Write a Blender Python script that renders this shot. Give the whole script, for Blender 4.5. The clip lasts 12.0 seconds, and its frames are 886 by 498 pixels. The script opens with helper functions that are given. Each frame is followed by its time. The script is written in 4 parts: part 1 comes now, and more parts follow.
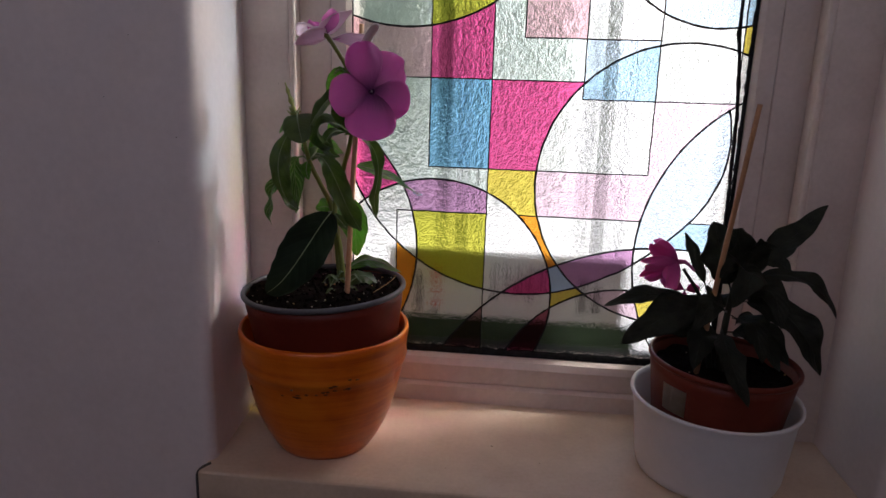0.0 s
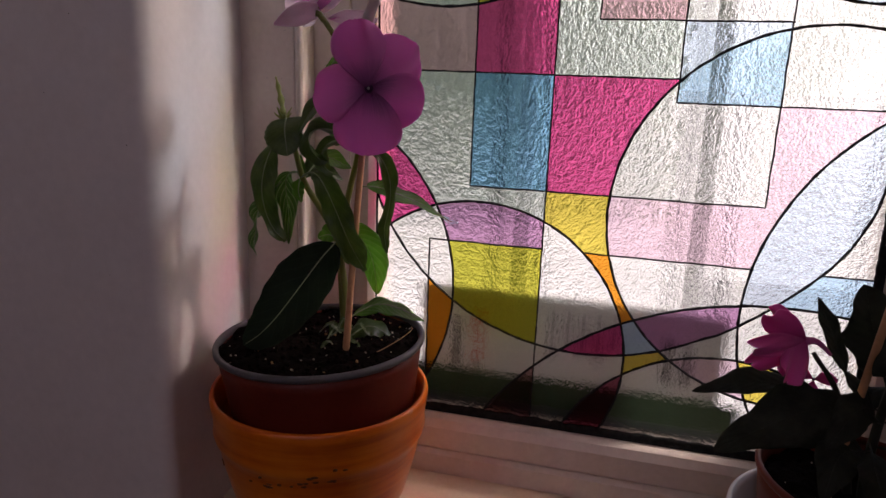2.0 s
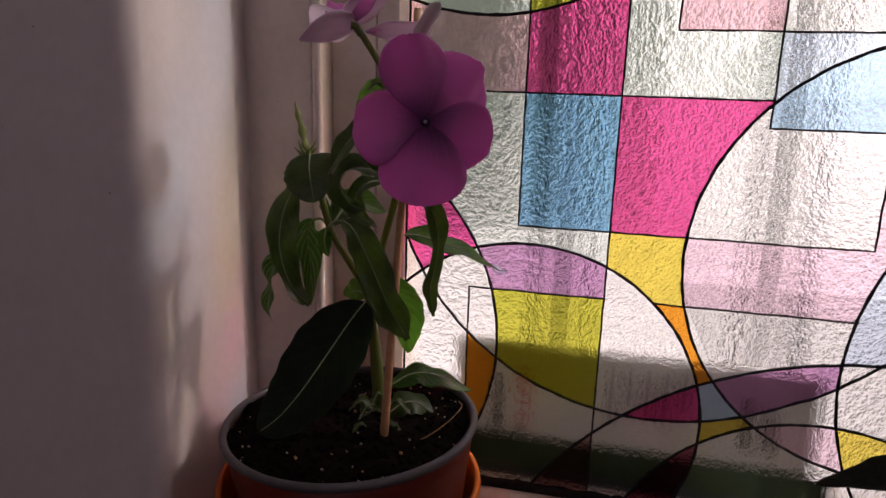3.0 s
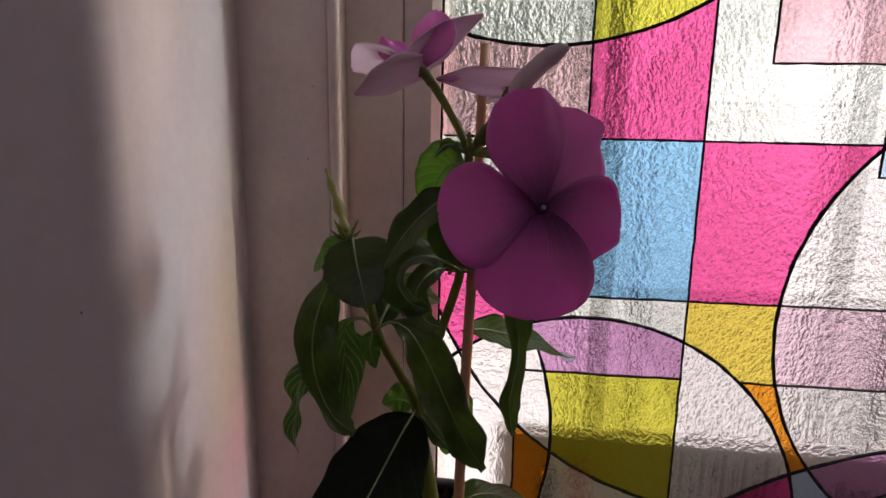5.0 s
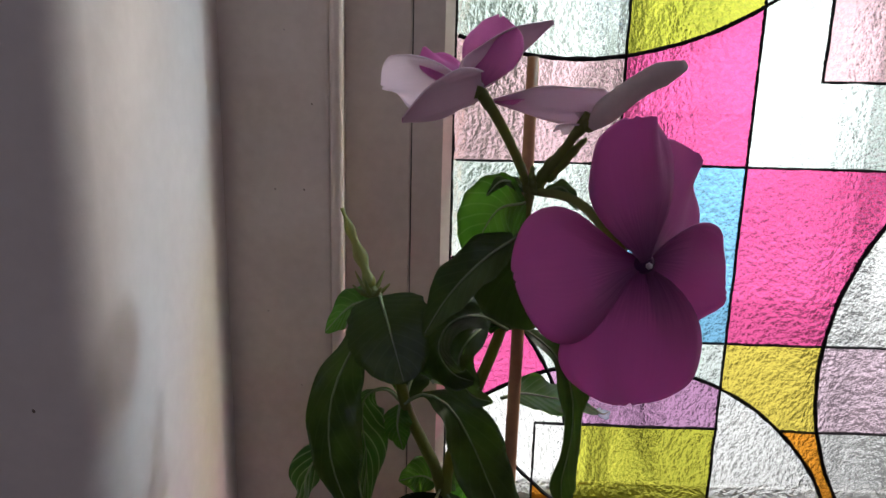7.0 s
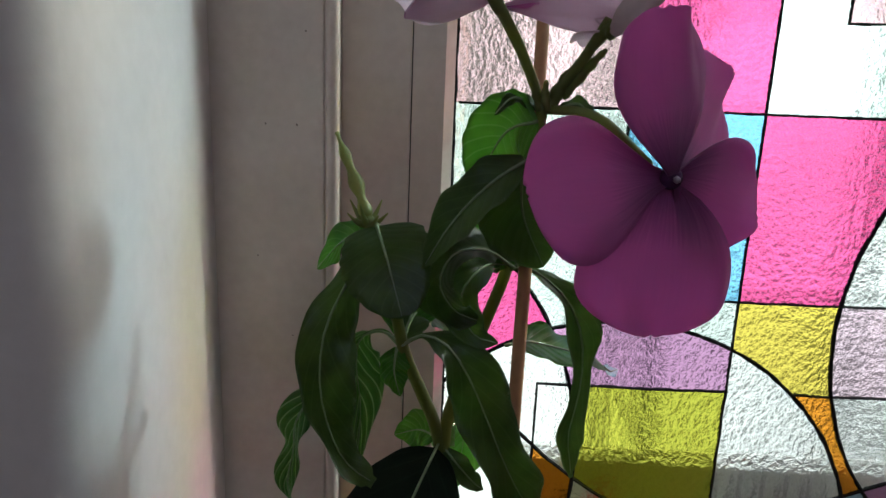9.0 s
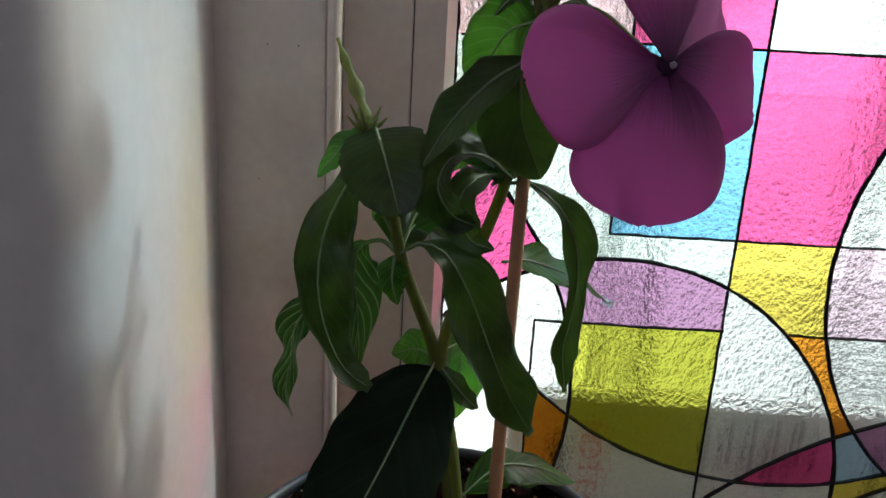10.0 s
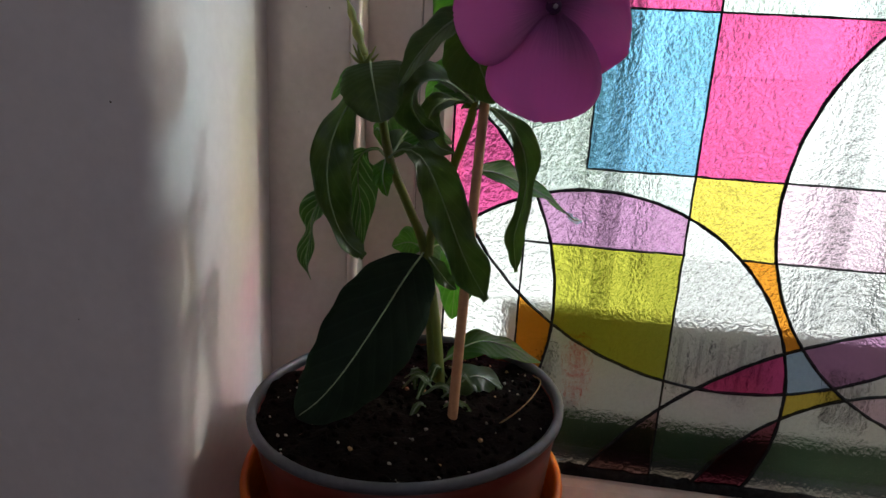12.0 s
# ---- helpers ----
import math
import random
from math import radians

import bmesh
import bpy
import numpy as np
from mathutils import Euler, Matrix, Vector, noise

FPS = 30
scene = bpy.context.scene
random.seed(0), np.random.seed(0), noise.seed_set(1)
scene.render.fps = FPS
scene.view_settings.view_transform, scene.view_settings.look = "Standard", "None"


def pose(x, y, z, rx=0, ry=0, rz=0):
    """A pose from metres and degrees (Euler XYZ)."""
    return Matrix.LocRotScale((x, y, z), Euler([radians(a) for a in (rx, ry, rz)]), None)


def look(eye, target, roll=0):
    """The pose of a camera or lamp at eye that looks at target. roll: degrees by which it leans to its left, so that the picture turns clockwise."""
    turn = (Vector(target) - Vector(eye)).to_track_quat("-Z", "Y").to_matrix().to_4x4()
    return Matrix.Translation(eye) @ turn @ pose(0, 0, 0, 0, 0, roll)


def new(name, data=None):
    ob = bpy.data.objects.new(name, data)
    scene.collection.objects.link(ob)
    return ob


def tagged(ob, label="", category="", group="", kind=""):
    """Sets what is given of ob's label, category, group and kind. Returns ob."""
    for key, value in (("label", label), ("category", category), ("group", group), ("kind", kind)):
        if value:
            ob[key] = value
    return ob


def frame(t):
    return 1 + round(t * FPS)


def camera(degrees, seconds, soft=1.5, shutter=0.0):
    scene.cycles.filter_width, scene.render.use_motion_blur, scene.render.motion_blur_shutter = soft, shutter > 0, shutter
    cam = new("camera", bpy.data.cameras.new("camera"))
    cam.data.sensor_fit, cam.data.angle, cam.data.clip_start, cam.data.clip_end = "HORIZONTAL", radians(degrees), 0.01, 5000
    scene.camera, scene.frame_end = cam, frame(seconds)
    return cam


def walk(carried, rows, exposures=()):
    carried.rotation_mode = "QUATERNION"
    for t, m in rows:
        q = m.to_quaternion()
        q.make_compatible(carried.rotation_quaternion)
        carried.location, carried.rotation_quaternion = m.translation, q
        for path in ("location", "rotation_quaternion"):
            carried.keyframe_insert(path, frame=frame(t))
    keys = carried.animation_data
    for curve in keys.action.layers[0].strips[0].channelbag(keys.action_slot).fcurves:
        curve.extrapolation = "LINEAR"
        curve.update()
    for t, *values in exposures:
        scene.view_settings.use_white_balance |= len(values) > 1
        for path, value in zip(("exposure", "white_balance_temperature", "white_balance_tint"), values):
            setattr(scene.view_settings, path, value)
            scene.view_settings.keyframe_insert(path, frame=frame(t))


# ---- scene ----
cam = camera(66.0, 12.0)
METRES, EYE, TILT, LEAN, TURN = 0.60, 0.321, 0.75, -0.5, 5.6
ROWS = [
    (0.0, 0.0, 0.0, 0.0, 0.32, -14.79, -1.22),
    (0.5, 0.0817, 0.0848, -0.0164, 4.01, -14.73, -2.19),
    (1.0, 0.1146, 0.1189, -0.0247, 7.96, -14.87, -2.52),
    (1.5, 0.1092, 0.1831, -0.0242, 9.16, -15.67, -2.26),
    (2.0, 0.0747, 0.2493, -0.008, 9.3, -14.97, -1.43),
    (2.5, 0.0285, 0.3198, 0.0052, 8.14, -14.49, -1.11),
    (3.0, -0.0191, 0.3782, 0.0056, 7.24, -14.57, -1.14),
    (3.5, -0.0543, 0.4236, 0.0169, 5.65, -13.94, -1.34),
    (5.5, -0.1553, 0.5447, 0.034, -0.64, -13.78, -0.05),
    (6.0, -0.1695, 0.5743, 0.0366, -2.49, -13.42, 0.0),
    (6.5, -0.1841, 0.5873, 0.0415, -3.86, -12.92, -0.59),
    (8.5, -0.2006, 0.6228, 0.0144, -4.37, -14.29, -1.45),
    (9.0, -0.1947, 0.6186, 0.005, -4.31, -14.21, -1.83),
    (9.5, -0.2004, 0.6164, -0.0132, -3.85, -14.79, -2.24),
    (10.0, -0.1917, 0.6057, -0.0298, -3.83, -15.63, -2.61),
    (10.5, -0.1905, 0.5784, -0.0403, -2.42, -16.2, -3.0),
    (11.0, -0.1831, 0.541, -0.0422, -1.19, -16.37, -3.01),
    (11.5, -0.1651, 0.5111, -0.0498, 0.58, -16.74, -3.08),
    (12.0, -0.1294, 0.4762, -0.0496, 3.0, -16.77, -2.61),
]
walk(cam, [(t, pose(0.0216, -0.6555, EYE, TILT, LEAN, TURN) @ pose(METRES * x, METRES * y, METRES * z, 90 + pitch, roll, yaw)) for t, x, y, z, yaw, pitch, roll in ROWS],
     [(0.0, 0.96, 6600, 18), (0.8, 0.80, 6750, 19), (1.5, 0.68, 7000, 24), (3.0, 0.44, 7400, 31), (5.5, 0.50, 7150, 25), (6.5, 0.66, 6750, 17), (8.5, 0.88, 6250, -4), (10.5, 1.0, 6250, -2), (12.0, 0.84, 6500, 4)])


# ---- world and light ----
world = bpy.data.worlds.new("sky")
scene.world = world
world.use_nodes = True
wn = world.node_tree.nodes
sky = wn.new("ShaderNodeTexSky")
sky.sky_type, sky.sun_disc = "NISHITA", False
SUN_EL, SUN_AZ = radians(42), radians(68)      # height; clockwise from +y
sky.sun_elevation, sky.sun_rotation = SUN_EL, SUN_AZ
sky.dust_density = 3.0
wn["Background"].inputs["Strength"].default_value = 0.15
world.node_tree.links.new(sky.outputs[0], wn["Background"].inputs["Color"])
sun_data = bpy.data.lights.new("sun", "SUN")
sun_data.energy, sun_data.angle, sun_data.color = 4.8, radians(5), (1.0, 0.98, 0.96)
sun = new("sun", sun_data)
sun_from = Vector((math.sin(SUN_AZ) * math.cos(SUN_EL), math.cos(SUN_AZ) * math.cos(SUN_EL), math.sin(SUN_EL)))
sun.matrix_world = look(sun_from * 10, (0, 0, 0))


room_data = bpy.data.lights.new("room_fill", "AREA")     # unseen fill lamp, added to brighten the room side
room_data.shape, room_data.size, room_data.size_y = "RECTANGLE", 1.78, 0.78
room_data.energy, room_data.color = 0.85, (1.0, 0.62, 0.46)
room_light = new("room_fill", room_data)
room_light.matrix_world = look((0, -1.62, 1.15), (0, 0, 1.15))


# ---- materials ----
def material(name):
    m = bpy.data.materials.new(name)
    m.use_nodes = True
    return m, m.node_tree.nodes, m.node_tree.links, m.node_tree.nodes["Principled BSDF"]


def ramp(nodes, stops):
    r = nodes.new("ShaderNodeValToRGB")
    while len(r.color_ramp.elements) < len(stops):
        r.color_ramp.elements.new(0.5)
    for e, (p, c) in zip(r.color_ramp.elements, stops):
        e.position, e.color = p, (*c, 1)
    return r


def noise_tex(nodes, links, scale, detail=4, coord=None, rough=0.55):
    n = nodes.new("ShaderNodeTexNoise")
    n.inputs["Scale"].default_value, n.inputs["Detail"].default_value, n.inputs["Roughness"].default_value = scale, detail, rough
    if coord is None:
        tc = nodes.new("ShaderNodeTexCoord")
        coord = tc.outputs["Object"]
    links.new(coord, n.inputs["Vector"])
    return n


def mottled(name, dark, light, scale=30, fine=300, rough=0.5, bump=0.2, depth=0.001, metal=0.0, spec=0.5, sheen=None):
    """A surface with blotches at one scale and grain at a finer one."""
    m, n, l, b = material(name)
    big, small = noise_tex(n, l, scale), noise_tex(n, l, fine)
    mix = n.new("ShaderNodeMath")
    mix.operation = "MULTIPLY_ADD"
    mix.inputs[1].default_value, mix.inputs[2].default_value = 0.35, 0.0
    l.new(small.outputs["Fac"], mix.inputs[0])
    add = n.new("ShaderNodeMath")
    add.operation = "MULTIPLY_ADD"
    add.inputs[1].default_value = 0.65
    l.new(big.outputs["Fac"], add.inputs[0])
    l.new(mix.outputs[0], add.inputs[2])
    r = ramp(n, [(0.3, dark), (0.7, light)])
    l.new(add.outputs[0], r.inputs[0])
    l.new(r.outputs[0], b.inputs["Base Color"])
    b.inputs["Roughness"].default_value, b.inputs["Metallic"].default_value = rough, metal
    b.inputs["Specular IOR Level"].default_value = spec
    if bump:
        bp = n.new("ShaderNodeBump")
        bp.inputs["Strength"].default_value, bp.inputs["Distance"].default_value = bump, depth
        l.new(add.outputs[0], bp.inputs["Height"])
        l.new(bp.outputs[0], b.inputs["Normal"])
    return m


def glass_mat(name, colour, clear=0.25):
    """Rippled cathedral glass of one colour: the rippled face bends what lies behind it."""
    m, n, l, b = material(name)
    n.remove(b)
    out = n["Material Output"]
    tc = n.new("ShaderNodeTexCoord")
    mp = n.new("ShaderNodeMapping")
    mp.inputs["Scale"].default_value = (1.15, 1.0, 0.95)
    l.new(tc.outputs["Object"], mp.inputs[0])
    coarse, fine = noise_tex(n, l, 190, 1.5, mp.outputs[0]), noise_tex(n, l, 520, 2, mp.outputs[0])
    add = n.new("ShaderNodeMath")
    add.operation = "MULTIPLY_ADD"
    add.inputs[1].default_value = 0.75
    l.new(fine.outputs["Fac"], add.inputs[0])
    l.new(coarse.outputs["Fac"], add.inputs[2])
    seed = ramp(n, [(0.38, tuple(c * 0.90 for c in colour)), (0.58, colour)])
    l.new(fine.outputs["Fac"], seed.inputs[0])
    bp = n.new("ShaderNodeBump")
    bp.inputs["Strength"].default_value, bp.inputs["Distance"].default_value = 1.0, 0.0088
    l.new(add.outputs[0], bp.inputs["Height"])
    g = n.new("ShaderNodeBsdfGlass")
    g.inputs["Color"].default_value, g.inputs["Roughness"].default_value, g.inputs["IOR"].default_value = (*colour, 1), 0.02, 1.30
    l.new(bp.outputs[0], g.inputs["Normal"])
    l.new(seed.outputs[0], g.inputs["Color"])
    t = n.new("ShaderNodeBsdfTransparent")
    t.inputs["Color"].default_value = (*colour, 1)
    l.new(seed.outputs[0], t.inputs["Color"])
    mx = n.new("ShaderNodeMixShader")
    mx.inputs[0].default_value = clear
    l.new(g.outputs[0], mx.inputs[1])
    l.new(t.outputs[0], mx.inputs[2])
    l.new(mx.outputs[0], out.inputs["Surface"])
    return m


def clear_mat(name):
    """The smooth outer face of the sheet."""
    m, n, l, b = material(name)
    n.remove(b)
    t = n.new("ShaderNodeBsdfTransparent")
    l.new(t.outputs[0], n["Material Output"].inputs["Surface"])
    return m


def leaf_mat(name, dark, light, vein, glow=0.3, rough=0.38, relief=0.2):
    """A leaf: darker blade, paler side veins, some light let through."""
    m, n, l, b = material(name)
    uv = n.new("ShaderNodeUVMap")
    sep = n.new("ShaderNodeSeparateXYZ")
    l.new(uv.outputs[0], sep.inputs[0])
    av = n.new("ShaderNodeMath")
    av.operation = "ABSOLUTE"
    l.new(sep.outputs["Y"], av.inputs[0])
    sl = n.new("ShaderNodeMath")              # veins run forwards from the midrib
    sl.operation = "MULTIPLY_ADD"
    sl.inputs[1].default_value = -0.24
    l.new(av.outputs[0], sl.inputs[0])
    l.new(sep.outputs["X"], sl.inputs[2])
    fr = n.new("ShaderNodeMath")
    fr.operation = "MULTIPLY"
    fr.inputs[1].default_value = 62.0
    l.new(sl.outputs[0], fr.inputs[0])
    sn = n.new("ShaderNodeMath")
    sn.operation = "SINE"
    l.new(fr.outputs[0], sn.inputs[0])
    vr = ramp(n, [(0.80, (0, 0, 0)), (1.0, (1, 1, 1))])
    l.new(sn.outputs[0], vr.inputs[0])
    blot = noise_tex(n, l, 90)
    base = ramp(n, [(0.3, dark), (0.75, light)])
    l.new(blot.outputs["Fac"], base.inputs[0])
    mc = n.new("ShaderNodeMix")
    mc.data_type = "RGBA"
    fade = n.new("ShaderNodeMath")
    fade.operation = "MULTIPLY"
    fade.inputs[1].default_value = relief
    l.new(vr.outputs[0], fade.inputs[0])
    l.new(fade.outputs[0], mc.inputs[0])
    l.new(base.outputs[0], mc.inputs[6])
    mc.inputs[7].default_value = (*vein, 1)
    l.new(mc.outputs[2], b.inputs["Base Color"])
    b.inputs["Roughness"].default_value = rough
    b.inputs["Specular IOR Level"].default_value = 0.5 if rough < 0.5 else 0.2
    b.inputs["Coat Weight"].default_value, b.inputs["Coat Roughness"].default_value = 0.55 if rough < 0.5 else 0.0, 0.30
    b.inputs["Sheen Weight"].default_value, b.inputs["Sheen Roughness"].default_value = 0.25 if rough < 0.5 else 0.0, 0.4
    bp = n.new("ShaderNodeBump")
    bp.inputs["Strength"].default_value, bp.inputs["Distance"].default_value = relief, 0.0005
    bp.invert = True
    l.new(sn.outputs[0], bp.inputs["Height"])
    l.new(bp.outputs[0], b.inputs["Normal"])
    tr = n.new("ShaderNodeBsdfTranslucent")
    hs = n.new("ShaderNodeHueSaturation")
    hs.inputs["Value"].default_value, hs.inputs["Saturation"].default_value = 3.2, 1.15
    l.new(mc.outputs[2], hs.inputs["Color"])
    l.new(hs.outputs[0], tr.inputs["Color"])
    mx = n.new("ShaderNodeMixShader")
    mx.inputs[0].default_value = glow
    l.new(b.outputs[0], mx.inputs[1])
    l.new(tr.outputs[0], mx.inputs[2])
    l.new(mx.outputs[0], n["Material Output"].inputs["Surface"])
    return m


def petal_mat(name, inner, outer, glow=0.35):
    """A petal: deeper at the throat, with fine streaks towards the rim."""
    m, n, l, b = material(name)
    uv = n.new("ShaderNodeUVMap")
    sep = n.new("ShaderNodeSeparateXYZ")
    l.new(uv.outputs[0], sep.inputs[0])
    mp = n.new("ShaderNodeMapping")
    mp.inputs["Scale"].default_value = (1.2, 14, 1)
    l.new(uv.outputs[0], mp.inputs[0])
    st = noise_tex(n, l, 1.6, 4, mp.outputs[0])
    add = n.new("ShaderNodeMath")
    add.operation = "MULTIPLY_ADD"
    add.inputs[1].default_value = 0.30
    l.new(st.outputs["Fac"], add.inputs[0])
    l.new(sep.outputs["X"], add.inputs[2])
    r = ramp(n, [(0.12, inner), (0.55, outer), (1.0, tuple(min(1, c * 1.15) for c in outer))])
    l.new(add.outputs[0], r.inputs[0])
    l.new(r.outputs[0], b.inputs["Base Color"])
    b.inputs["Roughness"].default_value = 0.6
    b.inputs["Sheen Weight"].default_value = 0.2
    bp = n.new("ShaderNodeBump")
    bp.inputs["Strength"].default_value, bp.inputs["Distance"].default_value = 0.3, 0.0004
    l.new(st.outputs["Fac"], bp.inputs["Height"])
    l.new(bp.outputs[0], b.inputs["Normal"])
    tr = n.new("ShaderNodeBsdfTranslucent")
    l.new(r.outputs[0], tr.inputs["Color"])
    mx = n.new("ShaderNodeMixShader")
    mx.inputs[0].default_value = glow
    l.new(b.outputs[0], mx.inputs[1])
    l.new(tr.outputs[0], mx.inputs[2])
    l.new(mx.outputs[0], n["Material Output"].inputs["Surface"])
    return m


def through_light(m, share, colour):
    """Let a share of the light through a thin surface."""
    n, l = m.node_tree.nodes, m.node_tree.links
    tr = n.new("ShaderNodeBsdfTranslucent")
    tr.inputs["Color"].default_value = (*colour, 1)
    mx = n.new("ShaderNodeMixShader")
    mx.inputs[0].default_value = share
    l.new(n["Principled BSDF"].outputs[0], mx.inputs[1])
    l.new(tr.outputs[0], mx.inputs[2])
    l.new(mx.outputs[0], n["Material Output"].inputs["Surface"])
    return m


M_WALL = mottled("wall_paint", (0.67, 0.59, 0.555), (0.79, 0.705, 0.67), 9, 160, 0.75, 0.25, 0.0012)
M_ROOM = mottled("room_paint", (0.50, 0.47, 0.44), (0.62, 0.58, 0.55), 3, 60, 0.8, 0.1)
M_FLOOR = mottled("floor_boards", (0.16, 0.10, 0.06), (0.28, 0.18, 0.11), 4, 70, 0.5, 0.1)
M_FRAME = mottled("window_paint", (0.52, 0.425, 0.365), (0.66, 0.56, 0.495), 25, 220, 0.42, 0.12, 0.0006)
M_GROOVE = mottled("joint_dirt", (0.04, 0.035, 0.03), (0.09, 0.08, 0.07), 60, 300, 0.9, 0)
M_SILL = mottled("sill_stone", (0.54, 0.40, 0.28), (0.68, 0.54, 0.40), 22, 260, 0.42, 0.10, 0.0005)
M_LEAD = mottled("leading_paste", (0.008, 0.008, 0.009), (0.03, 0.03, 0.03), 200, 900, 0.9, 0.4, 0.0004, spec=0.04)
M_GROUND = mottled("pale_paving", (0.36, 0.355, 0.35), (0.74, 0.73, 0.72), 3.5, 16, 0.9, 0.1)
M_DARKGROUND = mottled("darker_ground", (0.05, 0.05, 0.05), (0.15, 0.145, 0.14), 2.5, 60, 0.9, 0.2)
M_IRON = mottled("painted_iron", (0.03, 0.035, 0.04), (0.07, 0.075, 0.08), 60, 400, 0.55, 0.2)
M_CARD = through_light(mottled("grey_card", (0.46, 0.45, 0.43), (0.58, 0.56, 0.54), 30, 300, 0.8, 0.1), 0.28, (0.55, 0.53, 0.50))
M_GREENCARD = mottled("green_paint", (0.020, 0.045, 0.018), (0.040, 0.075, 0.030), 40, 300, 0.7, 0.1)
M_REDINK = mottled("red_print", (0.40, 0.07, 0.05), (0.50, 0.10, 0.07), 90, 600, 0.7, 0)
M_DARKINK = mottled("dark_print", (0.06, 0.06, 0.055), (0.12, 0.12, 0.11), 90, 600, 0.7, 0)
M_HEDGE = mottled("hedge_leaf", (0.33, 0.38, 0.31), (0.54, 0.58, 0.49), 6, 60, 0.6, 0)
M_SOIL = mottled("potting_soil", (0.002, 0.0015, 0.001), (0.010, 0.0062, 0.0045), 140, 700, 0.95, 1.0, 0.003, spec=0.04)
M_PERLITE = mottled("perlite", (0.20, 0.16, 0.11), (0.46, 0.41, 0.33), 300, 900, 0.8, 0.3)
M_GRIT = mottled("grit", (0.30, 0.17, 0.06), (0.5, 0.30, 0.12), 300, 900, 0.8, 0.3)
M_BROWN = mottled("brown_plastic", (0.12, 0.015, 0.008), (0.17, 0.024, 0.012), 25, 250, 0.45, 0.08, 0.0004, spec=0.25)
M_TERRA = mottled("terracotta_plastic", (0.125, 0.022, 0.012), (0.17, 0.033, 0.018), 25, 250, 0.45, 0.08, 0.0004, spec=0.25)
M_RIM = mottled("grey_rim", (0.05, 0.048, 0.052), (0.088, 0.085, 0.092), 60, 400, 0.5, 0.1, 0.0003)
M_WHITE = mottled("white_ceramic", (0.70, 0.68, 0.66), (0.78, 0.76, 0.74), 20, 200, 0.35, 0.05, 0.0004)
M_STICKER = mottled("paper_sticker", (0.62, 0.57, 0.48), (0.76, 0.71, 0.62), 90, 400, 0.8, 0.05)
M_BAMBOO = mottled("bamboo", (0.36, 0.17, 0.08), (0.52, 0.27, 0.13), 120, 500, 0.5, 0.2, 0.0004)
M_STEM = through_light(mottled("green_stem", (0.10, 0.13, 0.03), (0.18, 0.20, 0.06), 120, 600, 0.45, 0.2, 0.0003), 0.38, (0.36, 0.40, 0.09))
M_RIB = mottled("midrib", (0.16, 0.22, 0.10), (0.25, 0.32, 0.17), 200, 600, 0.45, 0)
M_BUD = through_light(mottled("bud", (0.16, 0.19, 0.04), (0.28, 0.29, 0.07), 300, 900, 0.5, 0.3, 0.0004), 0.3, (0.45, 0.45, 0.12))
M_LEAF = leaf_mat("leaf_green", (0.027, 0.052, 0.011), (0.060, 0.100, 0.025), (0.10, 0.15, 0.07), 0.38, 0.36, 0.14)
# leaf_green darkened for the low broad leaf, its shade put into the colour
M_LEAFK = leaf_mat("leaf_shaded", (0.004, 0.012, 0.004), (0.009, 0.020, 0.007), (0.025, 0.05, 0.025), 0.10, 0.55, 0.12)
M_LEAFB = leaf_mat("leaf_bright", (0.034, 0.090, 0.016), (0.06, 0.135, 0.026), (0.10, 0.17, 0.06), 0.58, 0.42, 0.45)
M_LEAFV = leaf_mat("leaf_veined", (0.030, 0.080, 0.016), (0.055, 0.12, 0.026), (0.20, 0.28, 0.13), 0.40, 0.42, 0.75)
M_LEAFD = leaf_mat("leaf_dark", (0.020, 0.025, 0.017), (0.046, 0.050, 0.037), (0.035, 0.042, 0.03), 0.10, 0.52, 0.3)
M_TIP = leaf_mat("pale_tip", (0.30, 0.40, 0.42), (0.45, 0.55, 0.58), (0.5, 0.6, 0.6), 0.4)
M_PETAL = petal_mat("purple_petal", (0.15, 0.030, 0.13), (0.67, 0.22, 0.52), 0.60)
M_PALE = petal_mat("pale_petal", (0.70, 0.50, 0.60), (0.86, 0.76, 0.80), 0.5)
M_THROAT = mottled("flower_throat", (0.04, 0.004, 0.045), (0.09, 0.01, 0.09), 300, 900, 0.7, 0)
M_LILAC = petal_mat("lilac_petal", (0.46, 0.17, 0.36), (0.72, 0.48, 0.62), 0.45)
M_VEIL = through_light(mottled("furled_petal", (0.50, 0.43, 0.44), (0.66, 0.58, 0.59), 120, 700, 0.6, 0.3, 0.0004), 0.4, (0.7, 0.58, 0.6))
M_PINK = petal_mat("pink_petal", (0.45, 0.03, 0.20), (0.72, 0.08, 0.36))
M_PINKB = petal_mat("pink_petal_back", (0.55, 0.10, 0.30), (0.75, 0.18, 0.45))
M_WHITEEYE = mottled("stamen", (0.35, 0.28, 0.36), (0.5, 0.42, 0.5), 400, 900, 0.5, 0)

# the glazed orange pot: streaked rings, random blotches, and chips
M_ORANGE, n_, l_, b_ = material("orange_glaze")
tc_ = n_.new("ShaderNodeTexCoord")
mp_ = n_.new("ShaderNodeMapping")
mp_.inputs["Scale"].default_value = (6, 6, 110)
l_.new(tc_.outputs["Object"], mp_.inputs[0])
ring_ = noise_tex(n_, l_, 1.5, 5, mp_.outputs[0], 0.6)
blot_ = noise_tex(n_, l_, 28, 4)
sum_ = n_.new("ShaderNodeMath")
sum_.operation = "ADD"
l_.new(ring_.outputs["Fac"], sum_.inputs[0])
l_.new(blot_.outputs["Fac"], sum_.inputs[1])
